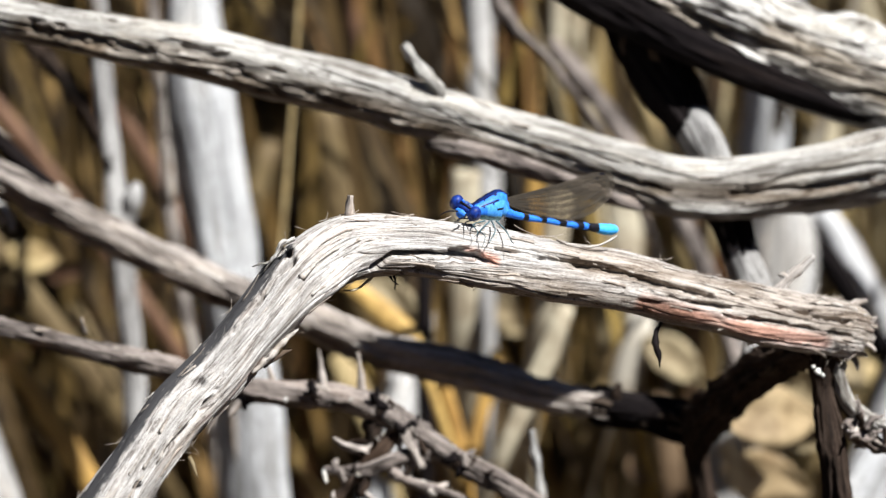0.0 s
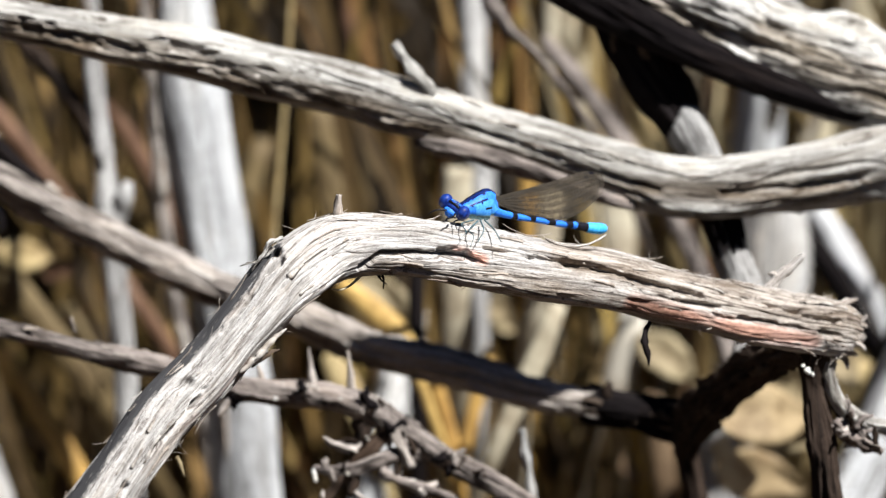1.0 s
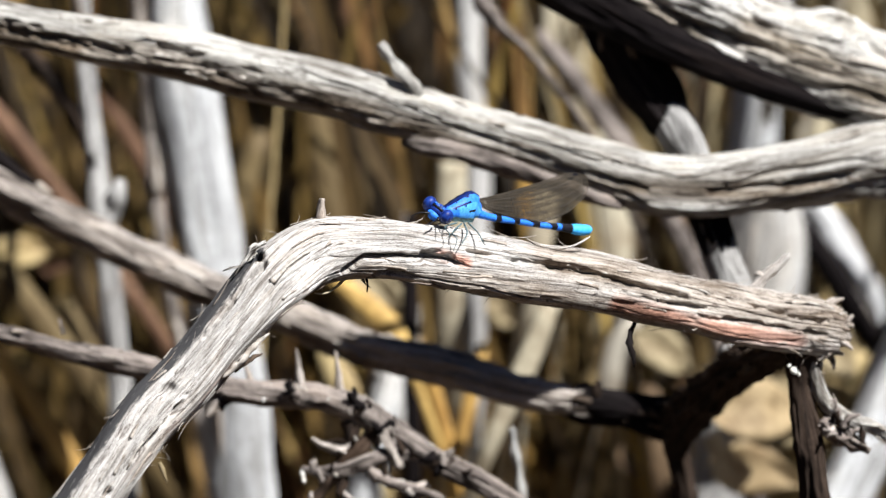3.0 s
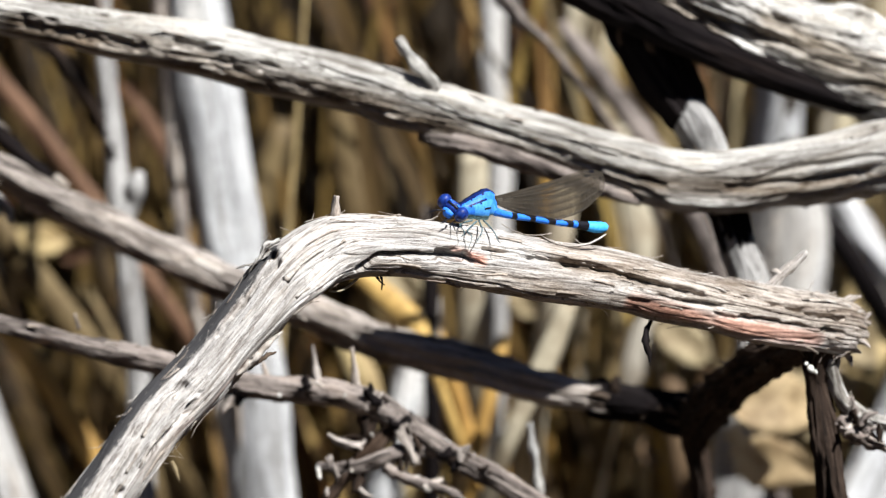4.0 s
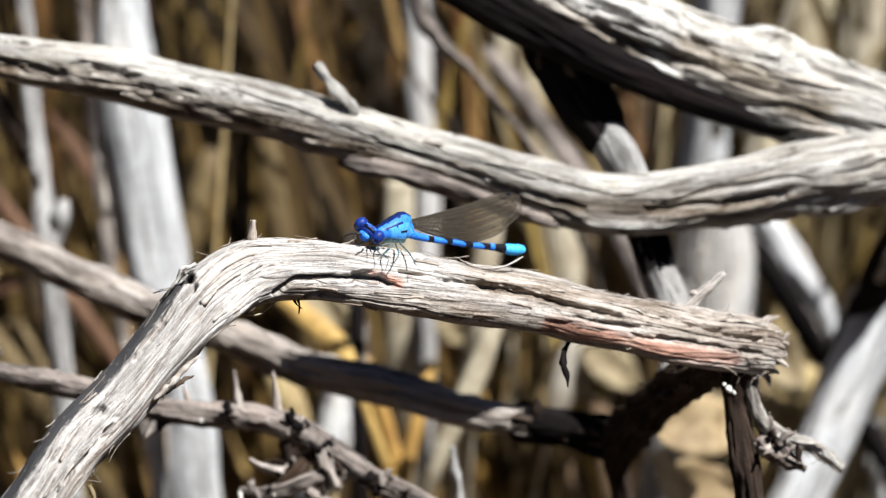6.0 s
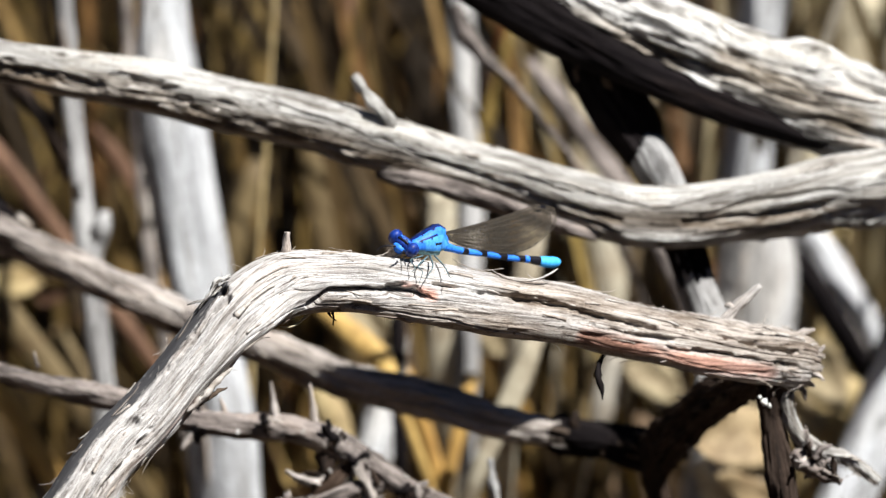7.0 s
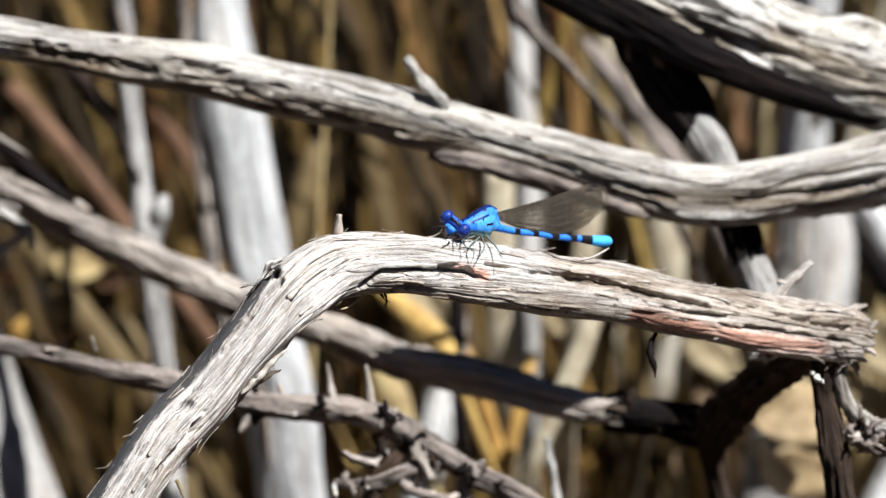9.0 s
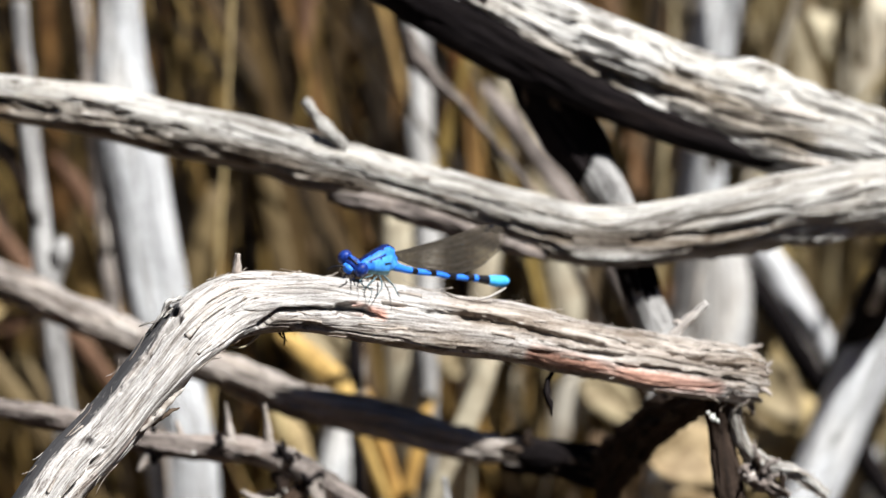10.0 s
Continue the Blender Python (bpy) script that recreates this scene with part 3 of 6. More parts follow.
    # Left edge of the bend: dark bark, with some shade in the colour.
    edge = [np.array(c[:3]) + c[3] * np.array((-0.57, -0.20, 0.79)) for c in main[:7]]
    limb = bark_limb("branch", main, BARK, top, 0.00027, 340, 0.17, 11, 40, 6.0, red, splits, run=3.0, far_run=0.7, soft=1.2, fibres=0.8, keel=0.40, wide_cracks=0.6, patchy=0.85, calm=0.1, edge_bark_shade=[
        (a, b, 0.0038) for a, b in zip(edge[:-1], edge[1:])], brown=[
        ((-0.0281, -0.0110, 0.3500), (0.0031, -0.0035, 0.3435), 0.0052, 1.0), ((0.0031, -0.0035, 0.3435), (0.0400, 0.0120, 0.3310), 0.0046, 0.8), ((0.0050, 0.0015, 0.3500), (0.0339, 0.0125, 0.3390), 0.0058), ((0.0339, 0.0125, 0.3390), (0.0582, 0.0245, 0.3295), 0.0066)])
    flakes(limb, 150, 5, (0.0015, 0.008), (0.00012, 0.00045), 0.0013, lo=0.02)
    flakes(limb, 22, 6, (0.004, 0.012), (0.00015, 0.0004), 0.0008, lo=0.02)
    flakes(limb, 12, 19, (0.003, 0.008), (0.0004, 0.0009), 0.0009, lo=0.35)
    flakes(limb, 110, 33, (0.001, 0.003), (0.00006, 0.00014), 0.0024)
    flakes(limb, 70, 9, (0.001, 0.004), (0.0001, 0.0004), 0.0024, lo=0.93)
    # The dark bark colour here also holds the shade under the perch.
    stem = bark_limb("stem", rooted([(0.0535, 0.0247, 0.3271, 0.0033), (0.0509, 0.0229, 0.3223, 0.0027), (0.0508, 0.0220, 0.3182, 0.0019), (0.0515, 0.0207, 0.3133, 0.0021), (0.0526, 0.0191, 0.3073, 0.0025), (0.0535, 0.0171, 0.3004, 0.0026), (0.0543, 0.0152, 0.2923, 0.0027), (0.0552, 0.0132, 0.2810, 0.0029)], 0.1), BARK_DARK, top, 0.0006, 96, 1.0, 21, 12, 3.0, run=0.7, patchy=0.8, label="dark-barked stem below the fork, shade in its colour")
    flakes(stem, 16, 8, (0.002, 0.008), (0.0002, 0.0006), 0.0016, FLAKE_DARK, hi=0.6)
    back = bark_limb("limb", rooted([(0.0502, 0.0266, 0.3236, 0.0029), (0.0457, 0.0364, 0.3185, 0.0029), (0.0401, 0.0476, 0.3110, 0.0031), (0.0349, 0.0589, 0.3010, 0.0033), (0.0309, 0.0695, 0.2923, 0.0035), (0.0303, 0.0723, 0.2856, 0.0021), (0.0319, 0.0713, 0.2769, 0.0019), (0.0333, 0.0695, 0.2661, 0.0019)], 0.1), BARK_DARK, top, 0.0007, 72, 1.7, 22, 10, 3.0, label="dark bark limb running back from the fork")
    flakes(back, 40, 12, (0.002, 0.007), (0.0003, 0.0009), 0.0028, FLAKE_DARK, hi=0.45)
    sliver("twig_stub", [(-0.0355, -0.0075, 0.3587, 0.0008), (-0.0353, -0.0066, 0.3610, 0.0007), (-0.0351, -0.0059, 0.3631, 0.0004)], BARK_GREY, limb, 12, 0.0003, 0.6)
    for k, c in enumerate(([(-0.0465, -0.0176, 0.3571, 0.0006), (-0.0488, -0.0193, 0.3554, 0.0004), (-0.0507, -0.0204, 0.3553, 0.0003), (-0.0523, -0.0206, 0.3548, 0.0001)], [(-0.0451, -0.0162, 0.3582, 0.0006), (-0.0470, -0.0187, 0.3586, 0.0006), (-0.0482, -0.0203, 0.3570, 0.0005), (-0.0495, -0.0215, 0.3553, 0.0003), (-0.0503, -0.0219, 0.3542, 0.0001)])):
        sliver("bark_curl", [(*p[:3], p[3] * 0.6) for p in c], BARK_TAN, limb, 12, 0.0003, 1.8, 30 + k)
    sliver("bark_shred", [(-0.0309, -0.0106, 0.3500, 0.0003), (-0.0331, -0.0123, 0.3484, 0.0002), (-0.0348, -0.0135, 0.3480, 0.0002), (-0.0364, -0.0135, 0.3481, 0.0001)], CREAM, limb, 6)
    for k, c in enumerate(([(-0.0274, -0.0068, 0.3489, 0.0003), (-0.0271, -0.0073, 0.3476, 0.0002), (-0.0272, -0.0078, 0.3462, 0.0001)], [(-0.0283, -0.0068, 0.3489, 0.0003), (-0.0276, -0.0072, 0.3477, 0.0002), (-0.0266, -0.0075, 0.3470, 0.0001)], [(0.0208, 0.0075, 0.3356, 0.0004), (0.0196, 0.0057, 0.3336, 0.0005), (0.0196, 0.0040, 0.3319, 0.0006), (0.0202, 0.0034, 0.3300, 0.0004), (0.0204, 0.0027, 0.3283, 0.0001)])):
        sliver("bark_shred", c, BARK_BLACK_AND_SHADE, limb, 6, seed=40 + k, rough=0.7, label="dark hanging shred of bark")
    sliver("bark_strip", [(0.0015, 0.0039, 0.3518, 0.0002), (0.0051, 0.0035, 0.3507, 0.00018), (0.0086, 0.0045, 0.3505, 0.0002), (0.0109, 0.0057, 0.3511, 0.0002), (0.0123, 0.0070, 0.3516, 0.0001)], BARK, limb, 6, label="pale peeling strip of bark")
    sliver("bark_strip", [(-0.0520, -0.0305, 0.3385, 0.0004), (-0.0487, -0.0287, 0.3413, 0.0006), (-0.0457, -0.0267, 0.3440, 0.0004), (-0.0440, -0.0262, 0.3453, 0.0001)], FLAKE, limb, 8, rough=1.2, seed=66, label="loose strip of bark along the bend")
    sliver("bark_strip", [(-0.0500, -0.0292, 0.3392, 0.0003), (-0.0472, -0.0272, 0.3408, 0.0004), (-0.0452, -0.0255, 0.3412, 0.0001)], FLAKE_DARK, limb, 8, rough=1.2, seed=67)
    sliver("bark_strip", [(-0.0626, -0.0498, 0.3302, 0.0003), (-0.0617, -0.0506, 0.3286, 0.0004), (-0.0611, -0.0513, 0.3270, 0.0001)], LEAF, limb, 8, rough=0.8, seed=68, label="small orange flake of bark")
    twig = sliver("side_twig", [(0.0415, 0.0232, 0.3349, 0.0010), (0.0438, 0.0241, 0.3372, 0.0009), (0.0464, 0.0249, 0.3395, 0.0008), (0.0488, 0.0257, 0.3417, 0.0005)], BARK, limb, 10, rough=0.6)
    sliver("bud", [(0.0442, 0.0241, 0.3374, 0.0006), (0.0431, 0.0245, 0.3384, 0.0005), (0.0423, 0.0244, 0.3381, 0.0002)], BARK, twig, 8)
    for k, c in enumerate(([(0.0552, 0.0281, 0.3308, 0.0009), (0.0570, 0.0284, 0.3317, 0.0006), (0.0588, 0.0286, 0.3322, 0.0002)], [(0.0579, 0.0280, 0.3276, 0.0010), (0.0599, 0.0283, 0.3283, 0.0005), (0.0606, 0.0286, 0.3291, 0.0002)], [(0.0576, 0.0270, 0.3247, 0.0010), (0.0595, 0.0267, 0.3240, 0.0006), (0.0605, 0.0264, 0.3231, 0.0002)], [(0.0552, 0.0246, 0.3239, 0.0010), (0.0568, 0.0239, 0.3220, 0.0006), (0.0571, 0.0233, 0.3205, 0.0002)], [(0.0582, 0.0275, 0.3261, 0.0010), (0.0594, 0.0272, 0.3254, 0.0006), (0.0601, 0.0269, 0.3246, 0.0002)])):
        sliver("splinter", c, BARK_GREY, limb, 8, seed=50 + k, rough=0.7)
    tw = bark_limb("side_twig", [(0.0530, 0.0229, 0.3223, 0.0014), (0.0543, 0.0221, 0.3171, 0.0013), (0.0567, 0.0227, 0.3131, 0.0013), (0.0602, 0.0239, 0.3105, 0.0012), (0.0650, 0.0252, 0.3082, 0.0012), (0.0704, 0.0258, 0.3039, 0.0010)], BARK_TAN, stem, 0.0003, 40, 1.3, 61, 10, 3.0, patchy=0.6, run=0.6)
    flakes(tw, 14, 64, (0.001, 0.004), (0.0001, 0.0004), 0.0018)
    rng = np.random.default_rng(65)
    mid = np.array((0.0581, 0.0207, 0.3089))
    for k in range(16):
        a = mid + rng.normal(0, 1, 3) * (0.0022, 0.0015, 0.0018)
        way = rng.normal(0, 1, 3) * 0.0012 + np.array((0.0006, -0.0004, 0.0004))
        sliver("shoot", [(*(mid * 0.5 + a * 0.5), 0.0007), (*a, 0.0006), (*(a + way), 0.0002)], (BARK_TWIG, BARK_GREY, BARK_DARK)[k % 3], tw, 8, 0.0003, 1.6, 400 + k)
    sliver("knot", [(0.0549, 0.0211, 0.3115, 0.0010), (0.0576, 0.0210, 0.3083, 0.0013), (0.0607, 0.0207, 0.3074, 0.0012), (0.0638, 0.0201, 0.3059, 0.0006)], BARK_TWIG, tw, 12, rough=1.0, seed=62)
    sliver("knot", [(0.0586, 0.0232, 0.3113, 0.0008), (0.0596, 0.0212, 0.3088, 0.0010), (0.0617, 0.0201, 0.3059, 0.0005)], BARK_TWIG, tw, 12, rough=1.0, seed=63)
    for k, (c, rad) in enumerate((((0.0496, 0.0171, 0.3225), 0.0009), ((0.0488, 0.0179, 0.3232), 0.0005), ((0.0504, 0.0174, 0.3217), 0.0005), ((0.0374, 0.0250, 0.3252), 0.0009))):
        bm = bmesh.new()
        bmesh.ops.create_icosphere(bm, subdivisions=2, radius=rad)
        for vert in bm.verts:
            vert.co *= 0.75 + 0.5 * noise.noise(vert.co * 1500 + Vector((k, 0, 0)))
            vert.co += Vector(c)
        me = bpy.data.meshes.new("lichen")
        bm.to_mesh(me)
        bm.free()
        me.materials.append(LICHEN)
        ob = new("lichen", me)
        ob.parent = stem
        ob["label"] = "white lichen tuft"


build_perch()


# ---- the other boughs of the shrub ----
def build_right_bough():
    top = thing("forked_bough", (0, 0, 0), "thick weathered bough with flaking grey bark and a shaded fork", "branch")
    bough = [(-0.0099, 0.0896, 0.3916, 0.0082), (0.0016, 0.0895, 0.3826, 0.0082), (0.0132, 0.0891, 0.3754, 0.0082), (0.0227, 0.0894, 0.3705, 0.0084), (0.0334, 0.0897, 0.3655, 0.0087), (0.0440, 0.0899, 0.3603, 0.0089), (0.0546, 0.0905, 0.3561, 0.0091), (0.0653, 0.0914, 0.3525, 0.0089), (0.0761, 0.0922, 0.3490, 0.0085), (0.0868, 0.0928, 0.3448, 0.0083), (0.1030, 0.0944, 0.3374, 0.0083), (0.1192, 0.0959, 0.3299, 0.0083)]
    ob = bark_limb("bough", rooted(bough, 0.5), BARK_FLAKY, top, 0.0006, 192, 0.85, 31, 110, 4.0, wide_cracks=1.8, run=0.6, fibres=1.2, patchy=0.8, calm=0.1, lump=0.4, brown=[
        ((0.0418, 0.0829, 0.3643), (0.0673, 0.0830, 0.3529), 0.0050), ((0.0101, 0.0815, 0.3751), (0.0333, 0.0810, 0.3650), 0.0040)])
    flakes(ob, 26, 23, (0.004, 0.011), (0.0005, 0.0014), 0.0013, hi=0.6)
    flakes(ob, 40, 13, (0.004, 0.014), (0.0004, 0.0014), 0.0014, hi=0.55)
    # The bough's shadow on the fork is painted as black bark.
    limb = bark_limb("fork", [(0.0177, 0.0957, 0.3672, 0.0061), (0.0202, 0.0920, 0.3601, 0.0059), (0.0239, 0.0874, 0.3533, 0.0051), (0.0274, 0.0829, 0.3484, 0.0040), (0.0289, 0.0818, 0.3466, 0.0032)], BARK_BLACK_AND_SHADE, top, 0.0008, 80, 0.8, 32, 16, 3.0, label="fork under the bough, its shadow painted black")
    bark_limb("pale_limb", [(0.0276, 0.0829, 0.3497, 0.0029), (0.0295, 0.0812, 0.3465, 0.0040), (0.0324, 0.0796, 0.3404, 0.0036), (0.0352, 0.0746, 0.3321, 0.0031), (0.0377, 0.0704, 0.3250, 0.0032), (0.0403, 0.0672, 0.3188, 0.0034), (0.0411, 0.0612, 0.3136, 0.0032), (0.0398, 0.0527, 0.3105, 0.0029)], BARK_MID, limb, 0.0008, 80, 0.3, 37, 8, 3.0, label="pale lower fork", run=1.8)
    # Sleeve that paints the arching branch's shadow on the lower fork.
    bark_limb("shade_sleeve", [(0.0318, 0.0790, 0.3400, 0.0032), (0.0342, 0.0766, 0.3345, 0.0036), (0.0363, 0.0728, 0.3290, 0.0035), (0.0373, 0.0711, 0.3262, 0.0033)], BARK_BLACK_AND_SHADE, limb, 0.0006, 64, 0.8, 38, 8, 3.0, label="black sleeve painting a shadow on the lower fork")
    flakes(limb, 14, 14, (0.003, 0.009), (0.0003, 0.0008), 0.0014, FLAKE_DARK, hi=0.5)
    # Brown bark strips on the lower front also paint in underside shade.
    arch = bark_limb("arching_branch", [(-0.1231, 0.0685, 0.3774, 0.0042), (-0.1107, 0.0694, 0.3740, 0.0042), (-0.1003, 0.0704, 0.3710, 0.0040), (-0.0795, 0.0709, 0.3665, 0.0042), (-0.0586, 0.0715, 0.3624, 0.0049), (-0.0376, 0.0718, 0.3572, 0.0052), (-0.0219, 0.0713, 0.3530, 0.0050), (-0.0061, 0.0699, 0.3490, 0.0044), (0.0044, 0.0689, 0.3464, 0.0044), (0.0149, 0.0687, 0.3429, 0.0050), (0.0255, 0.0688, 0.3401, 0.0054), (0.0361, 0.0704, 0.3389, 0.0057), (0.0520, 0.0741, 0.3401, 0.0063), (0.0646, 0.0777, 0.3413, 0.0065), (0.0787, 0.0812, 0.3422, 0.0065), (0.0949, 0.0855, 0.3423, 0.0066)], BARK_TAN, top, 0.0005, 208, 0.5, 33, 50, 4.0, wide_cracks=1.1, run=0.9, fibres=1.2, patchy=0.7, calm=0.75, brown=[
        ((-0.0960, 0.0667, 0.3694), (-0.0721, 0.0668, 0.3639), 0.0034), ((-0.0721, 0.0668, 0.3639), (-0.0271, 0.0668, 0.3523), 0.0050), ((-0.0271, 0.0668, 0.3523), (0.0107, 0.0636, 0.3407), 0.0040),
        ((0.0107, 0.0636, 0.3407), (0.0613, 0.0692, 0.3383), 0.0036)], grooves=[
        (0.0011, 0.42, (-0.0939, 0.0669, 0.3702), (-0.0867, 0.0673, 0.3682), (-0.0778, 0.0665, 0.3662), (-0.0729, 0.0672, 0.3651)),
        (0.0008, 0.30, (-0.0658, 0.0677, 0.3664), (-0.0619, 0.0673, 0.3653), (-0.0564, 0.0676, 0.3632), (-0.0460, 0.0678, 0.3609)),
        (0.0010, 0.34, (-0.0590, 0.0673, 0.3624), (-0.0512, 0.0677, 0.3604), (-0.0418, 0.0679, 0.3581), (-0.0334, 0.0680, 0.3555)),
        (0.0007, 0.28, (-0.0114, 0.0663, 0.3509), (0.0001, 0.0651, 0.3475), (0.0106, 0.0637, 0.3438), (0.0232, 0.0636, 0.3405)),
        (0.0008, 0.26, (0.0358, 0.0643, 0.3396), (0.0485, 0.0666, 0.3401), (0.0612, 0.0701, 0.3410))])
    flakes(arch, 40, 15, (0.002, 0.008), (0.0002, 0.0006), 0.0014)
    # Added strand; its black stands for shade under the bough.
    bark_limb("shade_strand", [(-0.0131, 0.0859, 0.3872, 0.0052), (-0.0015, 0.0842, 0.3797, 0.0050), (0.0111, 0.0832, 0.3723, 0.0050), (0.0227, 0.0824, 0.3656, 0.0045), (0.0333, 0.0822, 0.3605, 0.0040), (0.0439, 0.0823, 0.3559, 0.0031), (0.0545, 0.0837, 0.3512, 0.0022), (0.0636, 0.0861, 0.3467, 0.0011)], BARK_BLACK_AND_SHADE, ob, 0.0008, 64, 0.4, 36, 10, 3.0, label="black strand added as shade under the bough", run=1.8)
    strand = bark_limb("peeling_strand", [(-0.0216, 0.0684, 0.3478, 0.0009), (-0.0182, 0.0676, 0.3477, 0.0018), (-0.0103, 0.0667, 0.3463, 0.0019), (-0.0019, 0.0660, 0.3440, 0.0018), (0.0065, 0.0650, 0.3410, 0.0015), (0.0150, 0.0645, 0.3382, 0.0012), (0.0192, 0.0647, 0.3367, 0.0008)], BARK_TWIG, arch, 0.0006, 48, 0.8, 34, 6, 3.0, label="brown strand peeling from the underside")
    sliver("twig", [(-0.0186, 0.0700, 0.3568, 0.0013), (-0.0203, 0.0695, 0.3594, 0.0011), (-0.0220, 0.0702, 0.3612, 0.0012), (-0.0233, 0.0706, 0.3627, 0.0008), (-0.0248, 0.0712, 0.3643, 0.0010), (-0.0260, 0.0717, 0.3656, 0.0007)], BARK_TAN, arch, 14, rough=1.0, seed=35)


build_right_bough()


def build_lower():
    top = thing("low_branch", (0, 0, 0), "thin grey-brown branch partly in shade, slanting behind the perch", "branch")
    way = [(-0.1193, 0.1094, 0.3348, 0.0029), (-0.1020, 0.1055, 0.3270, 0.0029), (-0.0911, 0.1036, 0.3217, 0.0029), (-0.0803, 0.1018, 0.3168, 0.0030), (-0.0695, 0.0991, 0.3122, 0.0032), (-0.0587, 0.0976, 0.3081, 0.0032), (-0.0415, 0.0944, 0.3024, 0.0032), (-0.0318, 0.0894, 0.3002, 0.0032), (-0.0223, 0.0830, 0.2995, 0.0034), (-0.0105, 0.0795, 0.2977, 0.0034), (0.0000, 0.0785, 0.2946, 0.0030), (0.0050, 0.0752, 0.2948, 0.0029), (0.0109, 0.0732, 0.2946, 0.0027), (0.0150, 0.0738, 0.2936, 0.0022), (0.0185, 0.0743, 0.2929, 0.0012)]
    # Underside band: a bark brown that also paints the branch's own shade.
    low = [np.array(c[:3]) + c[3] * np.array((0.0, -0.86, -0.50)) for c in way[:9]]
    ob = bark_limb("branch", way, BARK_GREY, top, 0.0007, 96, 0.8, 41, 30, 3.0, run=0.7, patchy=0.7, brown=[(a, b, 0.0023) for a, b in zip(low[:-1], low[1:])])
    # Rough end piece, coloured black in place of the shadow there.
    end = bark_limb("end", [(0.0094, 0.0736, 0.2945, 0.0014), (0.0112, 0.0733, 0.2944, 0.0029), (0.0135, 0.0735, 0.2940, 0.0031), (0.0165, 0.0738, 0.2934, 0.0031), (0.0216, 0.0749, 0.2922, 0.0031), (0.0274, 0.0730, 0.2911, 0.0034), (0.0316, 0.0707, 0.2902, 0.0028)], BARK_BLACK_AND_SHADE, top, 0.0007, 80, 1.3, 42, 8, 3.0, label="rough end by the fork, shadow painted black", patchy=0.5)
    flakes(end, 14, 18, (0.002, 0.006), (0.0002, 0.0008), 0.0016, FLAKE_DARK)
    flakes(ob, 40, 16, (0.002, 0.008), (0.0002, 0.0008), 0.0012)
    sliver("bud", [(0.0147, 0.0725, 0.2959, 0.0013), (0.0152, 0.0720, 0.2980, 0.0009), (0.0156, 0.0717, 0.2994, 0.0004)], BARK_DARK, ob, 10, rough=0.6)


build_lower()


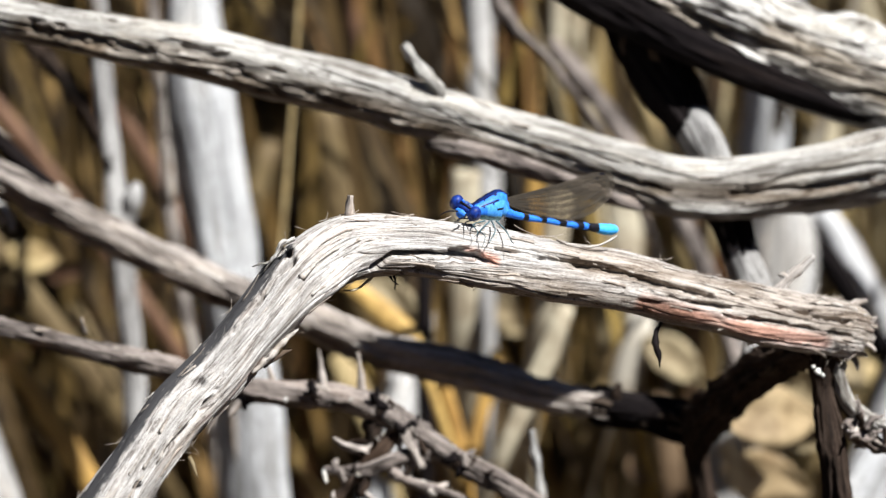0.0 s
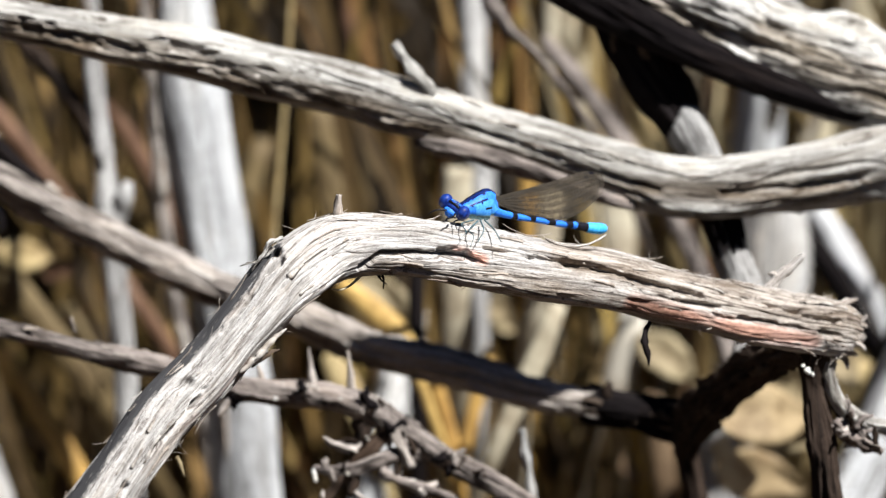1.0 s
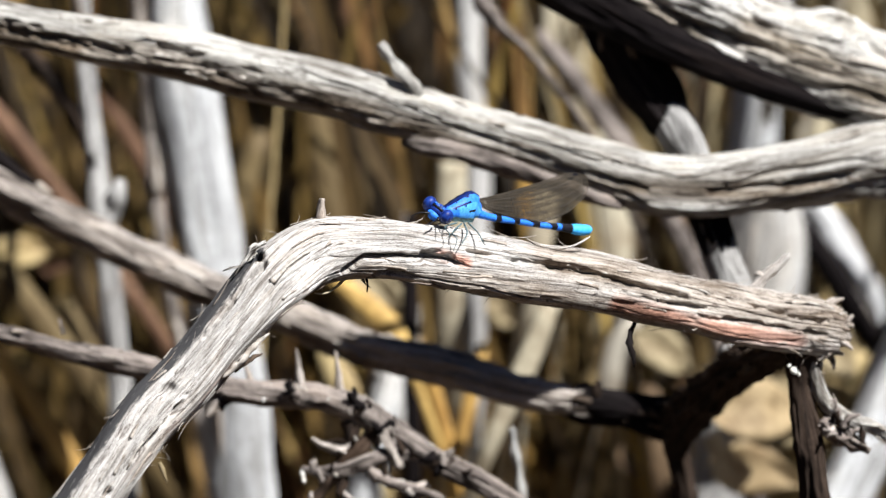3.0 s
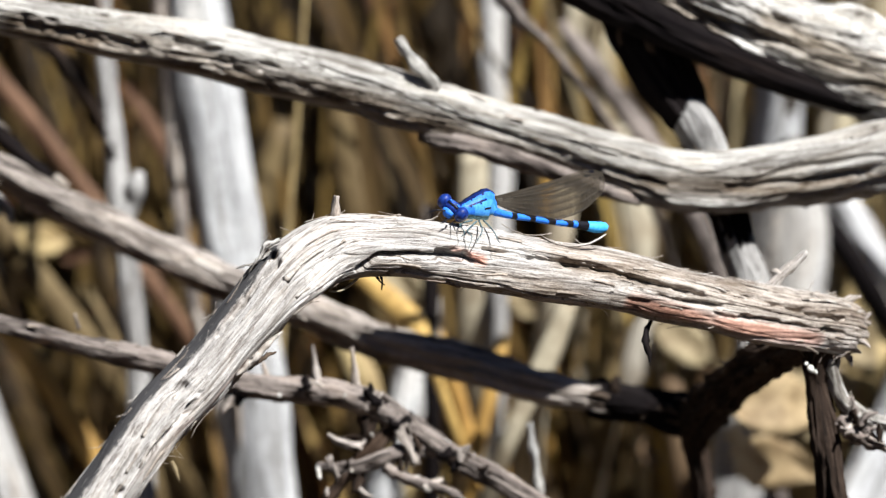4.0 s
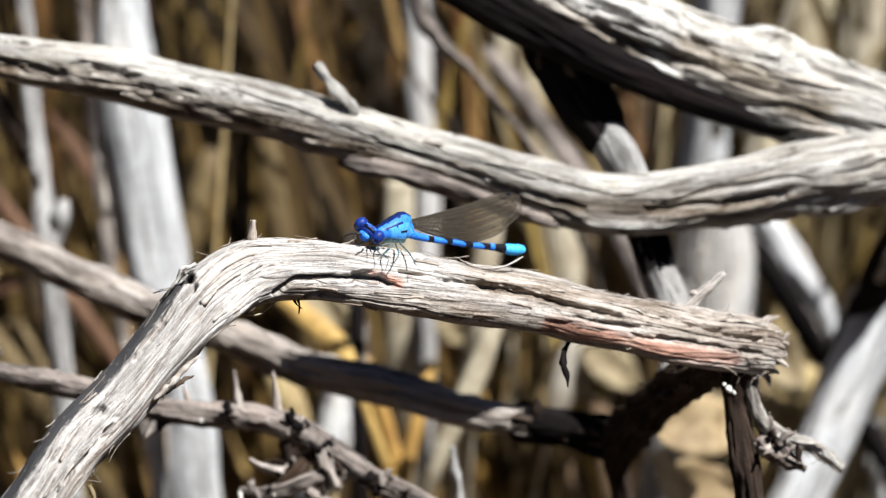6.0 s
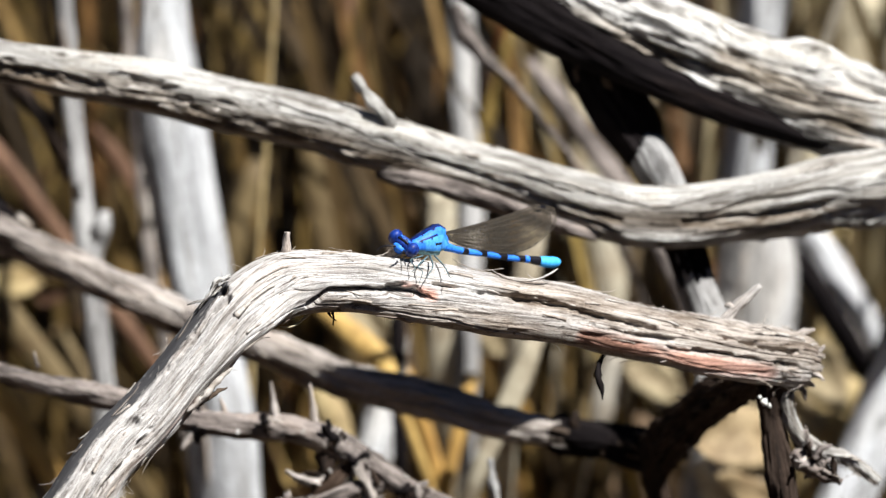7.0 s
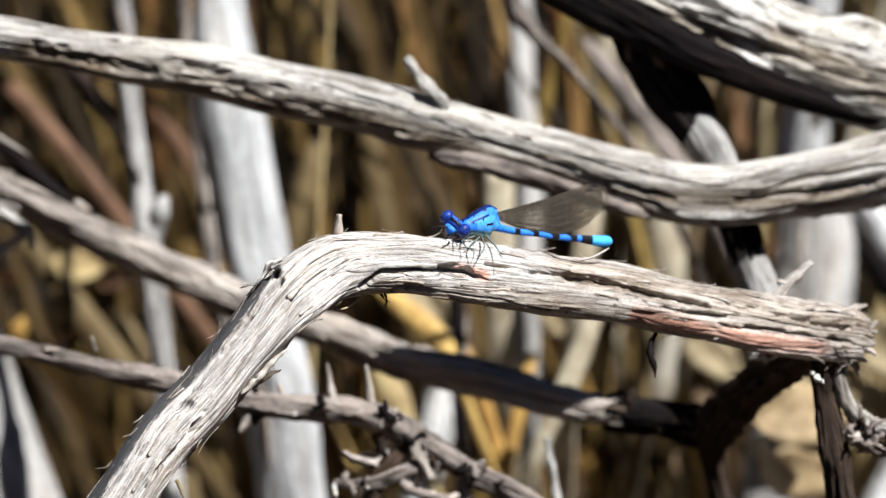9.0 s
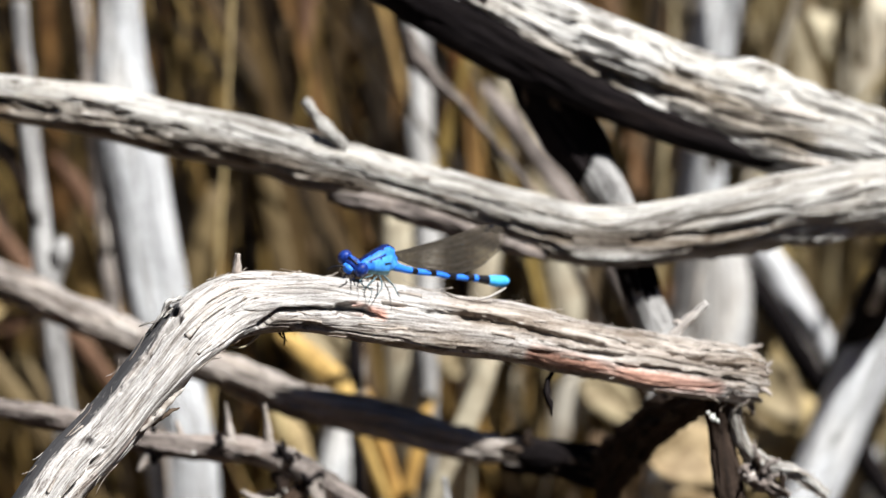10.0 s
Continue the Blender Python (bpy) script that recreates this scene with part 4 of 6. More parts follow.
def build_thorny():
    top = thing("thorny_twig", (0, 0, 0), "knotty grey twig with short thorns and broken side shoots", "twig")
    ob = bark_limb("twig", rooted([(-0.1123, 0.0542, 0.3175, 0.0015), (-0.0997, 0.0535, 0.3157, 0.0016), (-0.0892, 0.0527, 0.3135, 0.0017), (-0.0788, 0.0518, 0.3110, 0.0019), (-0.0683, 0.0510, 0.3090, 0.0020), (-0.0578, 0.0492, 0.3067, 0.0021), (-0.0474, 0.0487, 0.3053, 0.0023), (-0.0369, 0.0474, 0.3049, 0.0023), (-0.0304, 0.0468, 0.3032, 0.0026), (-0.0243, 0.0465, 0.2995, 0.0023), (-0.0159, 0.0457, 0.2943, 0.0021), (-0.0075, 0.0451, 0.2897, 0.0020), (0.0010, 0.0442, 0.2842, 0.0020), (0.0105, 0.0428, 0.2776, 0.0020)], 0.3), BARK_TWIG, top, 0.0005, 56, 0.9, 51, 20, 3.0, patchy=0.7, run=0.8)
    flakes(ob, 40, 17, (0.001, 0.005), (0.0002, 0.0006), 0.0014)
    for k, c in enumerate(([(-0.0399, 0.0479, 0.3063, 0.0008), (-0.0403, 0.0492, 0.3097, 0.0006), (-0.0408, 0.0505, 0.3133, 0.0002)], [(-0.0326, 0.0478, 0.3059, 0.0008), (-0.0330, 0.0490, 0.3093, 0.0006), (-0.0336, 0.0504, 0.3130, 0.0002)], [(-0.0488, 0.0487, 0.3053, 0.0009), (-0.0495, 0.0496, 0.3080, 0.0006), (-0.0502, 0.0504, 0.3101, 0.0002)], [(-0.0838, 0.0532, 0.3149, 0.0004), (-0.0843, 0.0536, 0.3161, 0.0003), (-0.0847, 0.0542, 0.3176, 0.0002)])):
        sliver("thorn", c, BARK_GREY, ob, 8, seed=70 + k, rough=0.5)
    sliver("knot", [(-0.0536, 0.0488, 0.3058, 0.0009), (-0.0557, 0.0470, 0.3036, 0.0009), (-0.0572, 0.0462, 0.3014, 0.0004)], BARK_GREY, ob, 14, seed=81, rough=1.2, step=0.0003)
    rng = np.random.default_rng(15)
    for mid, count in (((-0.0298, 0.0454, 0.3038), 16), ((-0.0140, 0.0441, 0.2942), 16), ((-0.0416, 0.0468, 0.3061), 9), ((-0.0547, 0.0479, 0.3061), 7), ((-0.0244, 0.0446, 0.2999), 7)):
        for k in range(count):
            way = rng.normal(0, 1, 3) * (1, 0.8, 1)
            way *= rng.uniform(0.0020, 0.0036) / np.linalg.norm(way)
            a = np.array(mid) + rng.normal(0, 0.0005, 3)
            sliver("shoot", [(*a, 0.0009), (*(a + way * 0.6 + rng.normal(0, 0.0003, 3)), 0.0006), (*(a + way), 0.0002)],
                   (BARK_BLACK_AND_SHADE, BARK_DARK, BARK_GREY)[k % 3], ob, 8, 0.0004, 1.4, 500 + k, "dark bud scale" if k % 3 < 2 else "")
    rng = np.random.default_rng(5)
    for k in range(46):
        line = (([(-0.0264, 0.0453, 0.2991, 0.0014), (-0.0305, 0.0420, 0.2958, 0.0013), (-0.0341, 0.0395, 0.2917, 0.0013), (-0.0382, 0.0367, 0.2872, 0.0011), (-0.0428, 0.0346, 0.2813, 0.0010)], [(-0.0201, 0.0450, 0.2954, 0.0014), (-0.0264, 0.0427, 0.2948, 0.0015), (-0.0326, 0.0401, 0.2935, 0.0014), (-0.0397, 0.0391, 0.2938, 0.0005)], [(-0.0304, 0.0464, 0.3020, 0.0016), (-0.0311, 0.0438, 0.2979, 0.0013), (-0.0318, 0.0411, 0.2934, 0.0010), (-0.0325, 0.0384, 0.2888, 0.0008)], [(-0.0274, 0.0409, 0.2929, 0.0010), (-0.0211, 0.0409, 0.2900, 0.0010), (-0.0148, 0.0413, 0.2879, 0.0009), (-0.0095, 0.0404, 0.2827, 0.0009)]) + ([(-0.1123, 0.0542, 0.3175, 0.0015), (-0.0997, 0.0535, 0.3157, 0.0016), (-0.0892, 0.0527, 0.3135, 0.0017), (-0.0788, 0.0518, 0.3110, 0.0019), (-0.0683, 0.0510, 0.3090, 0.0020), (-0.0578, 0.0492, 0.3067, 0.0021), (-0.0474, 0.0487, 0.3053, 0.0023), (-0.0369, 0.0474, 0.3049, 0.0023), (-0.0304, 0.0468, 0.3032, 0.0026), (-0.0243, 0.0465, 0.2995, 0.0023), (-0.0159, 0.0457, 0.2943, 0.0021), (-0.0075, 0.0451, 0.2897, 0.0020), (0.0010, 0.0442, 0.2842, 0.0020), (0.0105, 0.0428, 0.2776, 0.0020)][6:12],) * 3)[k % 7]
        i = int(rng.integers(len(line) - 1))
        q = rng.random()
        a = np.array(line[i]) * (1 - q) + np.array(line[i + 1]) * q
        way = rng.normal(0, 1, 3) + np.array((0, -0.5, 0.6))
        way *= rng.uniform(0.0012, 0.0045) / np.linalg.norm(way)
        bend = rng.normal(0, 0.0005, 3)
        sliver("shoot", [(*a[:3], a[3] * 0.6), (*(a[:3] + way * 0.5 + bend), 0.0005), (*(a[:3] + way), 0.0002)], (BARK_GREY, BARK_TAN, BARK_DARK)[k % 3], ob, 7, 0.0006, 0.9, 300 + k)
    for k, c in enumerate(([(-0.0264, 0.0453, 0.2991, 0.0014), (-0.0305, 0.0420, 0.2958, 0.0013), (-0.0341, 0.0395, 0.2917, 0.0013), (-0.0382, 0.0367, 0.2872, 0.0011), (-0.0428, 0.0346, 0.2813, 0.0010)], [(-0.0201, 0.0450, 0.2954, 0.0014), (-0.0264, 0.0427, 0.2948, 0.0015), (-0.0326, 0.0401, 0.2935, 0.0014), (-0.0397, 0.0391, 0.2938, 0.0005)], [(-0.0304, 0.0464, 0.3020, 0.0016), (-0.0311, 0.0438, 0.2979, 0.0013), (-0.0318, 0.0411, 0.2934, 0.0010), (-0.0325, 0.0384, 0.2888, 0.0008)], [(-0.0274, 0.0409, 0.2929, 0.0010), (-0.0211, 0.0409, 0.2900, 0.0010), (-0.0148, 0.0413, 0.2879, 0.0009), (-0.0095, 0.0404, 0.2827, 0.0009)], [(-0.0316, 0.0422, 0.2963, 0.0009), (-0.0353, 0.0416, 0.2976, 0.0008), (-0.0379, 0.0421, 0.2990, 0.0003)], [(-0.0347, 0.0395, 0.2917, 0.0009), (-0.0368, 0.0390, 0.2935, 0.0008), (-0.0380, 0.0397, 0.2955, 0.0003)], [(-0.0264, 0.0460, 0.3010, 0.0011), (-0.0233, 0.0426, 0.2974, 0.0011), (-0.0217, 0.0402, 0.2938, 0.0008)])):
        sliver("side_shoot", c, (BARK_DARK, BARK_TWIG, BARK_DARK, BARK_TWIG, BARK_GREY, BARK_TWIG, BARK_GREY)[k], ob, 14, seed=90 + k, rough=1.1)


build_thorny()


def build_plain(name, ctrl, mat, label, category, step=0.0016, ns=48, rough=0.35, seed=1, root=True, extras=()):
    top = thing(name, (0, 0, 0), label, category)
    ob = bark_limb("stem", rooted(ctrl, 0.1) if root else ctrl, mat, top, step, ns, rough, seed, 8, 2.0, run=2.0)
    flakes(ob, 10, seed, (0.006, 0.02), (0.0005, 0.0014), 0.0015, mat if mat is BARK_DARK else None)
    for k, (nm, c, m) in enumerate(extras):
        sliver(nm, c, m, ob, 16, 0.0008, 0.45, seed + k)
    return top


build_plain("bleached_trunk", [(-0.0681, 0.1944, 0.3520, 0.0045), (-0.0671, 0.1894, 0.3383, 0.0047), (-0.0658, 0.1831, 0.3238, 0.0061), (-0.0638, 0.1768, 0.3093, 0.0063), (-0.0611, 0.1704, 0.2949, 0.0061), (-0.0584, 0.1634, 0.2784, 0.0063), (-0.0550, 0.1563, 0.2620, 0.0067), (-0.0531, 0.1493, 0.2455, 0.0069), (-0.0512, 0.1418, 0.2280, 0.0072)], BARK_PALE, "bleached pale trunk, split lengthwise, behind the branches", "trunk", seed=101, rough=0.25)
build_plain("slender_stem", [(-0.0867, 0.1790, 0.3507, 0.0016), (-0.0852, 0.1720, 0.3343, 0.0017), (-0.0836, 0.1648, 0.3202, 0.0019), (-0.0821, 0.1591, 0.3105, 0.0021), (-0.0811, 0.1545, 0.3038, 0.0027), (-0.0800, 0.1494, 0.2927, 0.0023), (-0.0783, 0.1439, 0.2805, 0.0023), (-0.0770, 0.1384, 0.2684, 0.0022), (-0.0758, 0.1314, 0.2521, 0.0022), (-0.0748, 0.1252, 0.2379, 0.0022)], BARK_MID, "slender bleached stem with a broken side stub", "stem", seed=102, extras=[("stub", [(-0.0804, 0.1531, 0.2999, 0.0022), (-0.0790, 0.1534, 0.3037, 0.0022), (-0.0779, 0.1536, 0.3070, 0.0017), (-0.0772, 0.1544, 0.3093, 0.0008)], BARK_MID)])
build_plain("bleached_trunk", [(-0.1305, 0.1898, 0.2868, 0.0082), (-0.1244, 0.1847, 0.2727, 0.0082), (-0.1176, 0.1784, 0.2555, 0.0086), (-0.1115, 0.1730, 0.2404, 0.0091), (-0.1048, 0.1667, 0.2232, 0.0095)], BARK_MID, "pale bare trunk leaning beside dry grass", "trunk", seed=103)
build_plain("grey_twig", [(0.0052, 0.2180, 0.3190, 0.0010), (0.0070, 0.2150, 0.3170, 0.0015), (0.0110, 0.2100, 0.3138, 0.0020), (0.0150, 0.2050, 0.3098, 0.0017), (0.0190, 0.2000, 0.3055, 0.0021), (0.0235, 0.1950, 0.3010, 0.0018), (0.0290, 0.1900, 0.2950, 0.0018)], BARK_TWIG, "grey bare twig slanting far behind the arching branch", "twig", seed=104, rough=0.9, ns=40, step=0.001)
build_plain("grey_twig", rooted([(-0.0085, 0.1500, 0.3535, 0.0010), (-0.0075, 0.1495, 0.3500, 0.0014), (-0.0066, 0.1490, 0.3478, 0.0017), (-0.0048, 0.1482, 0.3456, 0.0013), (-0.0026, 0.1472, 0.3432, 0.0010), (0.0002, 0.1472, 0.3408, 0.0007), (0.0035, 0.1475, 0.3370, 0.0007)], 0.6, (0.0, 0.85, -0.6)), BARK_TWIG, "thin bare twig with a swollen pale tip", "twig", seed=117, root=False, rough=1.2, ns=40, step=0.001)
# Black strip stands for the trunk's shaded left edge.
build_plain("dark_stem", [(-0.0703, 0.1830, 0.3100, 0.0006), (-0.0688, 0.1790, 0.3030, 0.0014), (-0.0671, 0.1750, 0.2970, 0.0018), (-0.0650, 0.1710, 0.2915, 0.0016), (-0.0626, 0.1670, 0.2850, 0.0011)], BARK_BLACK_AND_SHADE, "black strip painted as shade along the bleached trunk", "stem", seed=118)
build_plain("dark_stem", [(-0.1180, 0.1230, 0.3410, 0.0014), (-0.1110, 0.1208, 0.3358, 0.0014), (-0.1030, 0.1180, 0.3303, 0.0015), (-0.0990, 0.1160, 0.3273, 0.0014), (-0.0935, 0.1140, 0.3233, 0.0010), (-0.0890, 0.1120, 0.3208, 0.0006)], BARK_BLACK_AND_SHADE, "dark twig lying along the low branch", "twig", seed=119, root=False)
# Upper length of one stem, its shade put into a greyer wood.
build_plain("slender_stem", [(-0.0097, 0.2688, 0.3284, 0.0026), (-0.0092, 0.2584, 0.3144, 0.0026), (-0.0086, 0.2476, 0.2995, 0.0026), (-0.0073, 0.2369, 0.2846, 0.0028), (-0.0074, 0.2274, 0.2731, 0.0030), (-0.0080, 0.2200, 0.2600, 0.0028)], BARK_MID, "upper stem far behind the perch, shade in its dull grey", "stem", seed=105)
# Lower length of that stem, its sunlit look put into paler wood.
build_plain("slender_stem", [(-0.0215, 0.1960, 0.2635, 0.0022), (-0.0230, 0.1930, 0.2590, 0.0034), (-0.0240, 0.1900, 0.2553, 0.0037), (-0.0250, 0.1870, 0.2508, 0.0037), (-0.0262, 0.1840, 0.2462, 0.0037), (-0.0280, 0.1800, 0.2400, 0.0037)], BARK_PALE, "white lower stem below the low branch, light in its colour", "stem", seed=115)
build_plain("dark_stem", [(-0.0208, 0.1735, 0.2960, 0.0013), (-0.0206, 0.1700, 0.2865, 0.0015), (-0.0204, 0.1660, 0.2755, 0.0016), (-0.0200, 0.1615, 0.2640, 0.0015)], BARK_BLACK_AND_SHADE, "thin dark upright stem below the perch", "stem", seed=116)
build_plain("bleached_trunk", [(0.0522, 0.2120, 0.2893, 0.0060), (0.0520, 0.2085, 0.2795, 0.0078), (0.0510, 0.2045, 0.2687, 0.0090), (0.0495, 0.1998, 0.2557, 0.0092), (0.0446, 0.1935, 0.2384, 0.0074), (0.0427, 0.1872, 0.2211, 0.0074)], BARK_MID, "broad pale grey dead trunk out of focus", "trunk", seed=106)
# Slanting stem whose shade is put into black bark colour.
build_plain("dark_stem", [(0.0512, 0.2190, 0.2940, 0.0021), (0.0564, 0.2151, 0.2830, 0.0022), (0.0633, 0.2115, 0.2731, 0.0023), (0.0714, 0.2099, 0.2600, 0.0024), (0.0796, 0.2120, 0.2454, 0.0023), (0.0890, 0.2111, 0.2282, 0.0023)], BARK_BLACK_AND_SHADE, "dark slanting stem in shade", "stem", seed=107)
# Added stem: stands for the shaded middle of the pale trunk behind.
build_plain("dark_stem", [(0.0939, 0.1648, 0.3115, 0.0040), (0.0894, 0.1636, 0.3024, 0.0040), (0.0842, 0.1677, 0.2902, 0.0040), (0.0796, 0.1820, 0.2740, 0.0036), (0.0758, 0.2000, 0.2563, 0.0025), (0.0726, 0.2104, 0.2411, 0.0021)], BARK_BLACK_AND_SHADE, "black leaning stem added as shade on a pale trunk", "stem", seed=113)
build_plain("bleached_trunk", [(0.0616, 0.2507, 0.2727, 0.0028), (0.0681, 0.2470, 0.2626, 0.0036), (0.0734, 0.2438, 0.2537, 0.0036), (0.0805, 0.2426, 0.2388, 0.0030)], BARK_WHITE, "pale slanting trunk between two dark stems", "trunk", seed=114)
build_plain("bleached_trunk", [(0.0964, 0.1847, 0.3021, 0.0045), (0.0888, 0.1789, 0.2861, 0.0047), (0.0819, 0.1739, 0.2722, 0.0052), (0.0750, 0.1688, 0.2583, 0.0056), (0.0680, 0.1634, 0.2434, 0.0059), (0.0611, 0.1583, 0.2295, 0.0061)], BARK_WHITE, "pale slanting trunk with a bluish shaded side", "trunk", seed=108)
build_plain("bleached_trunk", [(0.0559, 0.2520, 0.3408, 0.0051), (0.0540, 0.2480, 0.3298, 0.0051), (0.0524, 0.2448, 0.3209, 0.0051), (0.0510, 0.2408, 0.3099, 0.0051), (0.0497, 0.2352, 0.2945, 0.0051)], BARK_PALE, "upright pale stem behind the forked bough", "trunk", seed=109)
build_plain("grey_twig", [(-0.1051, 0.1782, 0.3367, 0.0014), (-0.0989, 0.1759, 0.3304, 0.0015), (-0.0927, 0.1748, 0.3244, 0.0014), (-0.0864, 0.1660, 0.3183, 0.0013), (-0.0836, 0.1610, 0.3138, 0.0012), (-0.0822, 0.1575, 0.3100, 0.0008)], BARK_DARK, "thin dark twig leaning on a slender stem", "twig", seed=110, root=False)
build_plain("slender_stem", [(-0.0770, 0.2192, 0.3382, 0.0013), (-0.0756, 0.2137, 0.3232, 0.0013), (-0.0740, 0.2063, 0.3088, 0.0014), (-0.0724, 0.1990, 0.2944, 0.0014), (-0.0704, 0.1945, 0.2791, 0.0014), (-0.0670, 0.1911, 0.2609, 0.0013), (-0.0623, 0.1887, 0.2399, 0.0011)], BARK_GREY, "dull grey stem close beside the bleached trunk", "stem", seed=111)
build_plain("grey_twig", rooted([(0.0021, 0.0645, 0.2700, 0.0009), (0.0014, 0.0652, 0.2757, 0.0006), (0.0010, 0.0658, 0.2795, 0.0010), (0.0006, 0.0670, 0.2830, 0.0006), (0.0000, 0.0680, 0.2858, 0.0009), (-0.0004, 0.0690, 0.2882, 0.0005), (-0.0008, 0.0698, 0.2906, 0.0006)][::-1], 0.1), BARK_MID, "short pale spiky twig standing in the litter", "twig", seed=112, root=False, ns=24, step=0.0005, rough=1.5)


def build_left_curl():
    top = thing("curled_twig", (0, 0, 0), "pale curled twig caught on the low branch", "twig")
    ob = sliver("twig", [(-0.130, 0.11, 0.33, 0.001)] + [(-0.1104, 0.1129, 0.3240, 0.0011), (-0.1055, 0.1118, 0.3209, 0.0012), (-0.1010, 0.1088, 0.3185, 0.0011), (-0.0993, 0.1067, 0.3158, 0.0005)], BARK_TAN, top, 12, rough=0.6, seed=120)
    sliver("shoot", [(-0.1072, 0.1092, 0.3138, 0.0011), (-0.1033, 0.1090, 0.3162, 0.0011), (-0.1010, 0.1088, 0.3185, 0.0010)], BARK_TAN, ob, 10, rough=0.6, seed=121)


build_left_curl()


# ---- grass: single stalks and blades, then the mass ----
def blade(ctrl, mat, label, flat=0.35, seed=1, name="dry_reed", back=(0.0, 0.85, -0.6)):
    """One dry blade or stalk: folded along its middle, tapering up, rooted in the ground."""
    line = spline(rooted(ctrl, 0.2, back if name == "dry_reed" else None), 0.006)
    p, r = line[:, :3], line[:, 3].copy()
    tan, u, v = frames_along(p)
    ns = 8
    th = np.linspace(0, 2 * np.pi, ns, endpoint=False)
    s = np.r_[0, np.cumsum(np.linalg.norm(np.diff(p, axis=0), axis=1))]
    fold = 1 + 0.3 * (value_noise(np.cos(th)[None] * 2, np.sin(th)[None] * 2, s[:, None] * 40, seed) - 0.5)
    ring = p[:, None] + (r[:, None] * fold)[..., None] * (np.cos(th)[None, :, None] * u[:, None] + flat * np.sin(th)[None, :, None] * v[:, None])
    ob = mesh_object(name, ring.reshape(-1, 3), tube_faces(len(p), ns), mat)
    return tagged(ob, label, "grass" if name != "dry_stalk" else "stalk", "dry stalks behind the branches")


def up_high(ctrl, by=0.10):
    """Carries the first end of a stalk upward past what is seen."""
    a, b = np.array(ctrl[0]), np.array(ctrl[1])
    way = (a - b)[:3] / np.linalg.norm((a - b)[:3])
    return [(*(a[:3] + way * by), a[3] * 0.5)] + list(ctrl)


for k, (c, m, lab) in enumerate((
    ([(-0.0458, 0.2082, 0.3373, 0.0005), (-0.0474, 0.1981, 0.3095, 0.0005), (-0.0490, 0.1903, 0.2881, 0.0006), (-0.0503, 0.1825, 0.2667, 0.0006)], TAN, "thin straight tan grass stalk"), ([(-0.0351, 0.3331, 0.3003, 0.0021), (-0.0347, 0.3272, 0.2842, 0.0021), (-0.0340, 0.3214, 0.2681, 0.0021), (-0.0329, 0.3122, 0.2428, 0.0020)], RUSSET, "russet upright dry stalk"), ([(-0.0451, 0.3617, 0.2911, 0.0017), (-0.0453, 0.3557, 0.2747, 0.0017), (-0.0456, 0.3481, 0.2537, 0.0017)], UMBER, "dark brown upright dry stalk"),
    ([(0.0014, 0.2719, 0.3077, 0.0018), (0.0019, 0.2679, 0.2966, 0.0019), (0.0025, 0.2630, 0.2832, 0.0018)], GOLD, "golden upright dry stalk"), ([(0.0083, 0.3030, 0.3053, 0.0018), (0.0081, 0.2981, 0.2918, 0.0019), (0.0084, 0.2931, 0.2782, 0.0018)], CREAM, "pale cream upright stalk"))):
    blade(up_high(c), m, lab, 0.8, 200 + k, "dry_stalk")
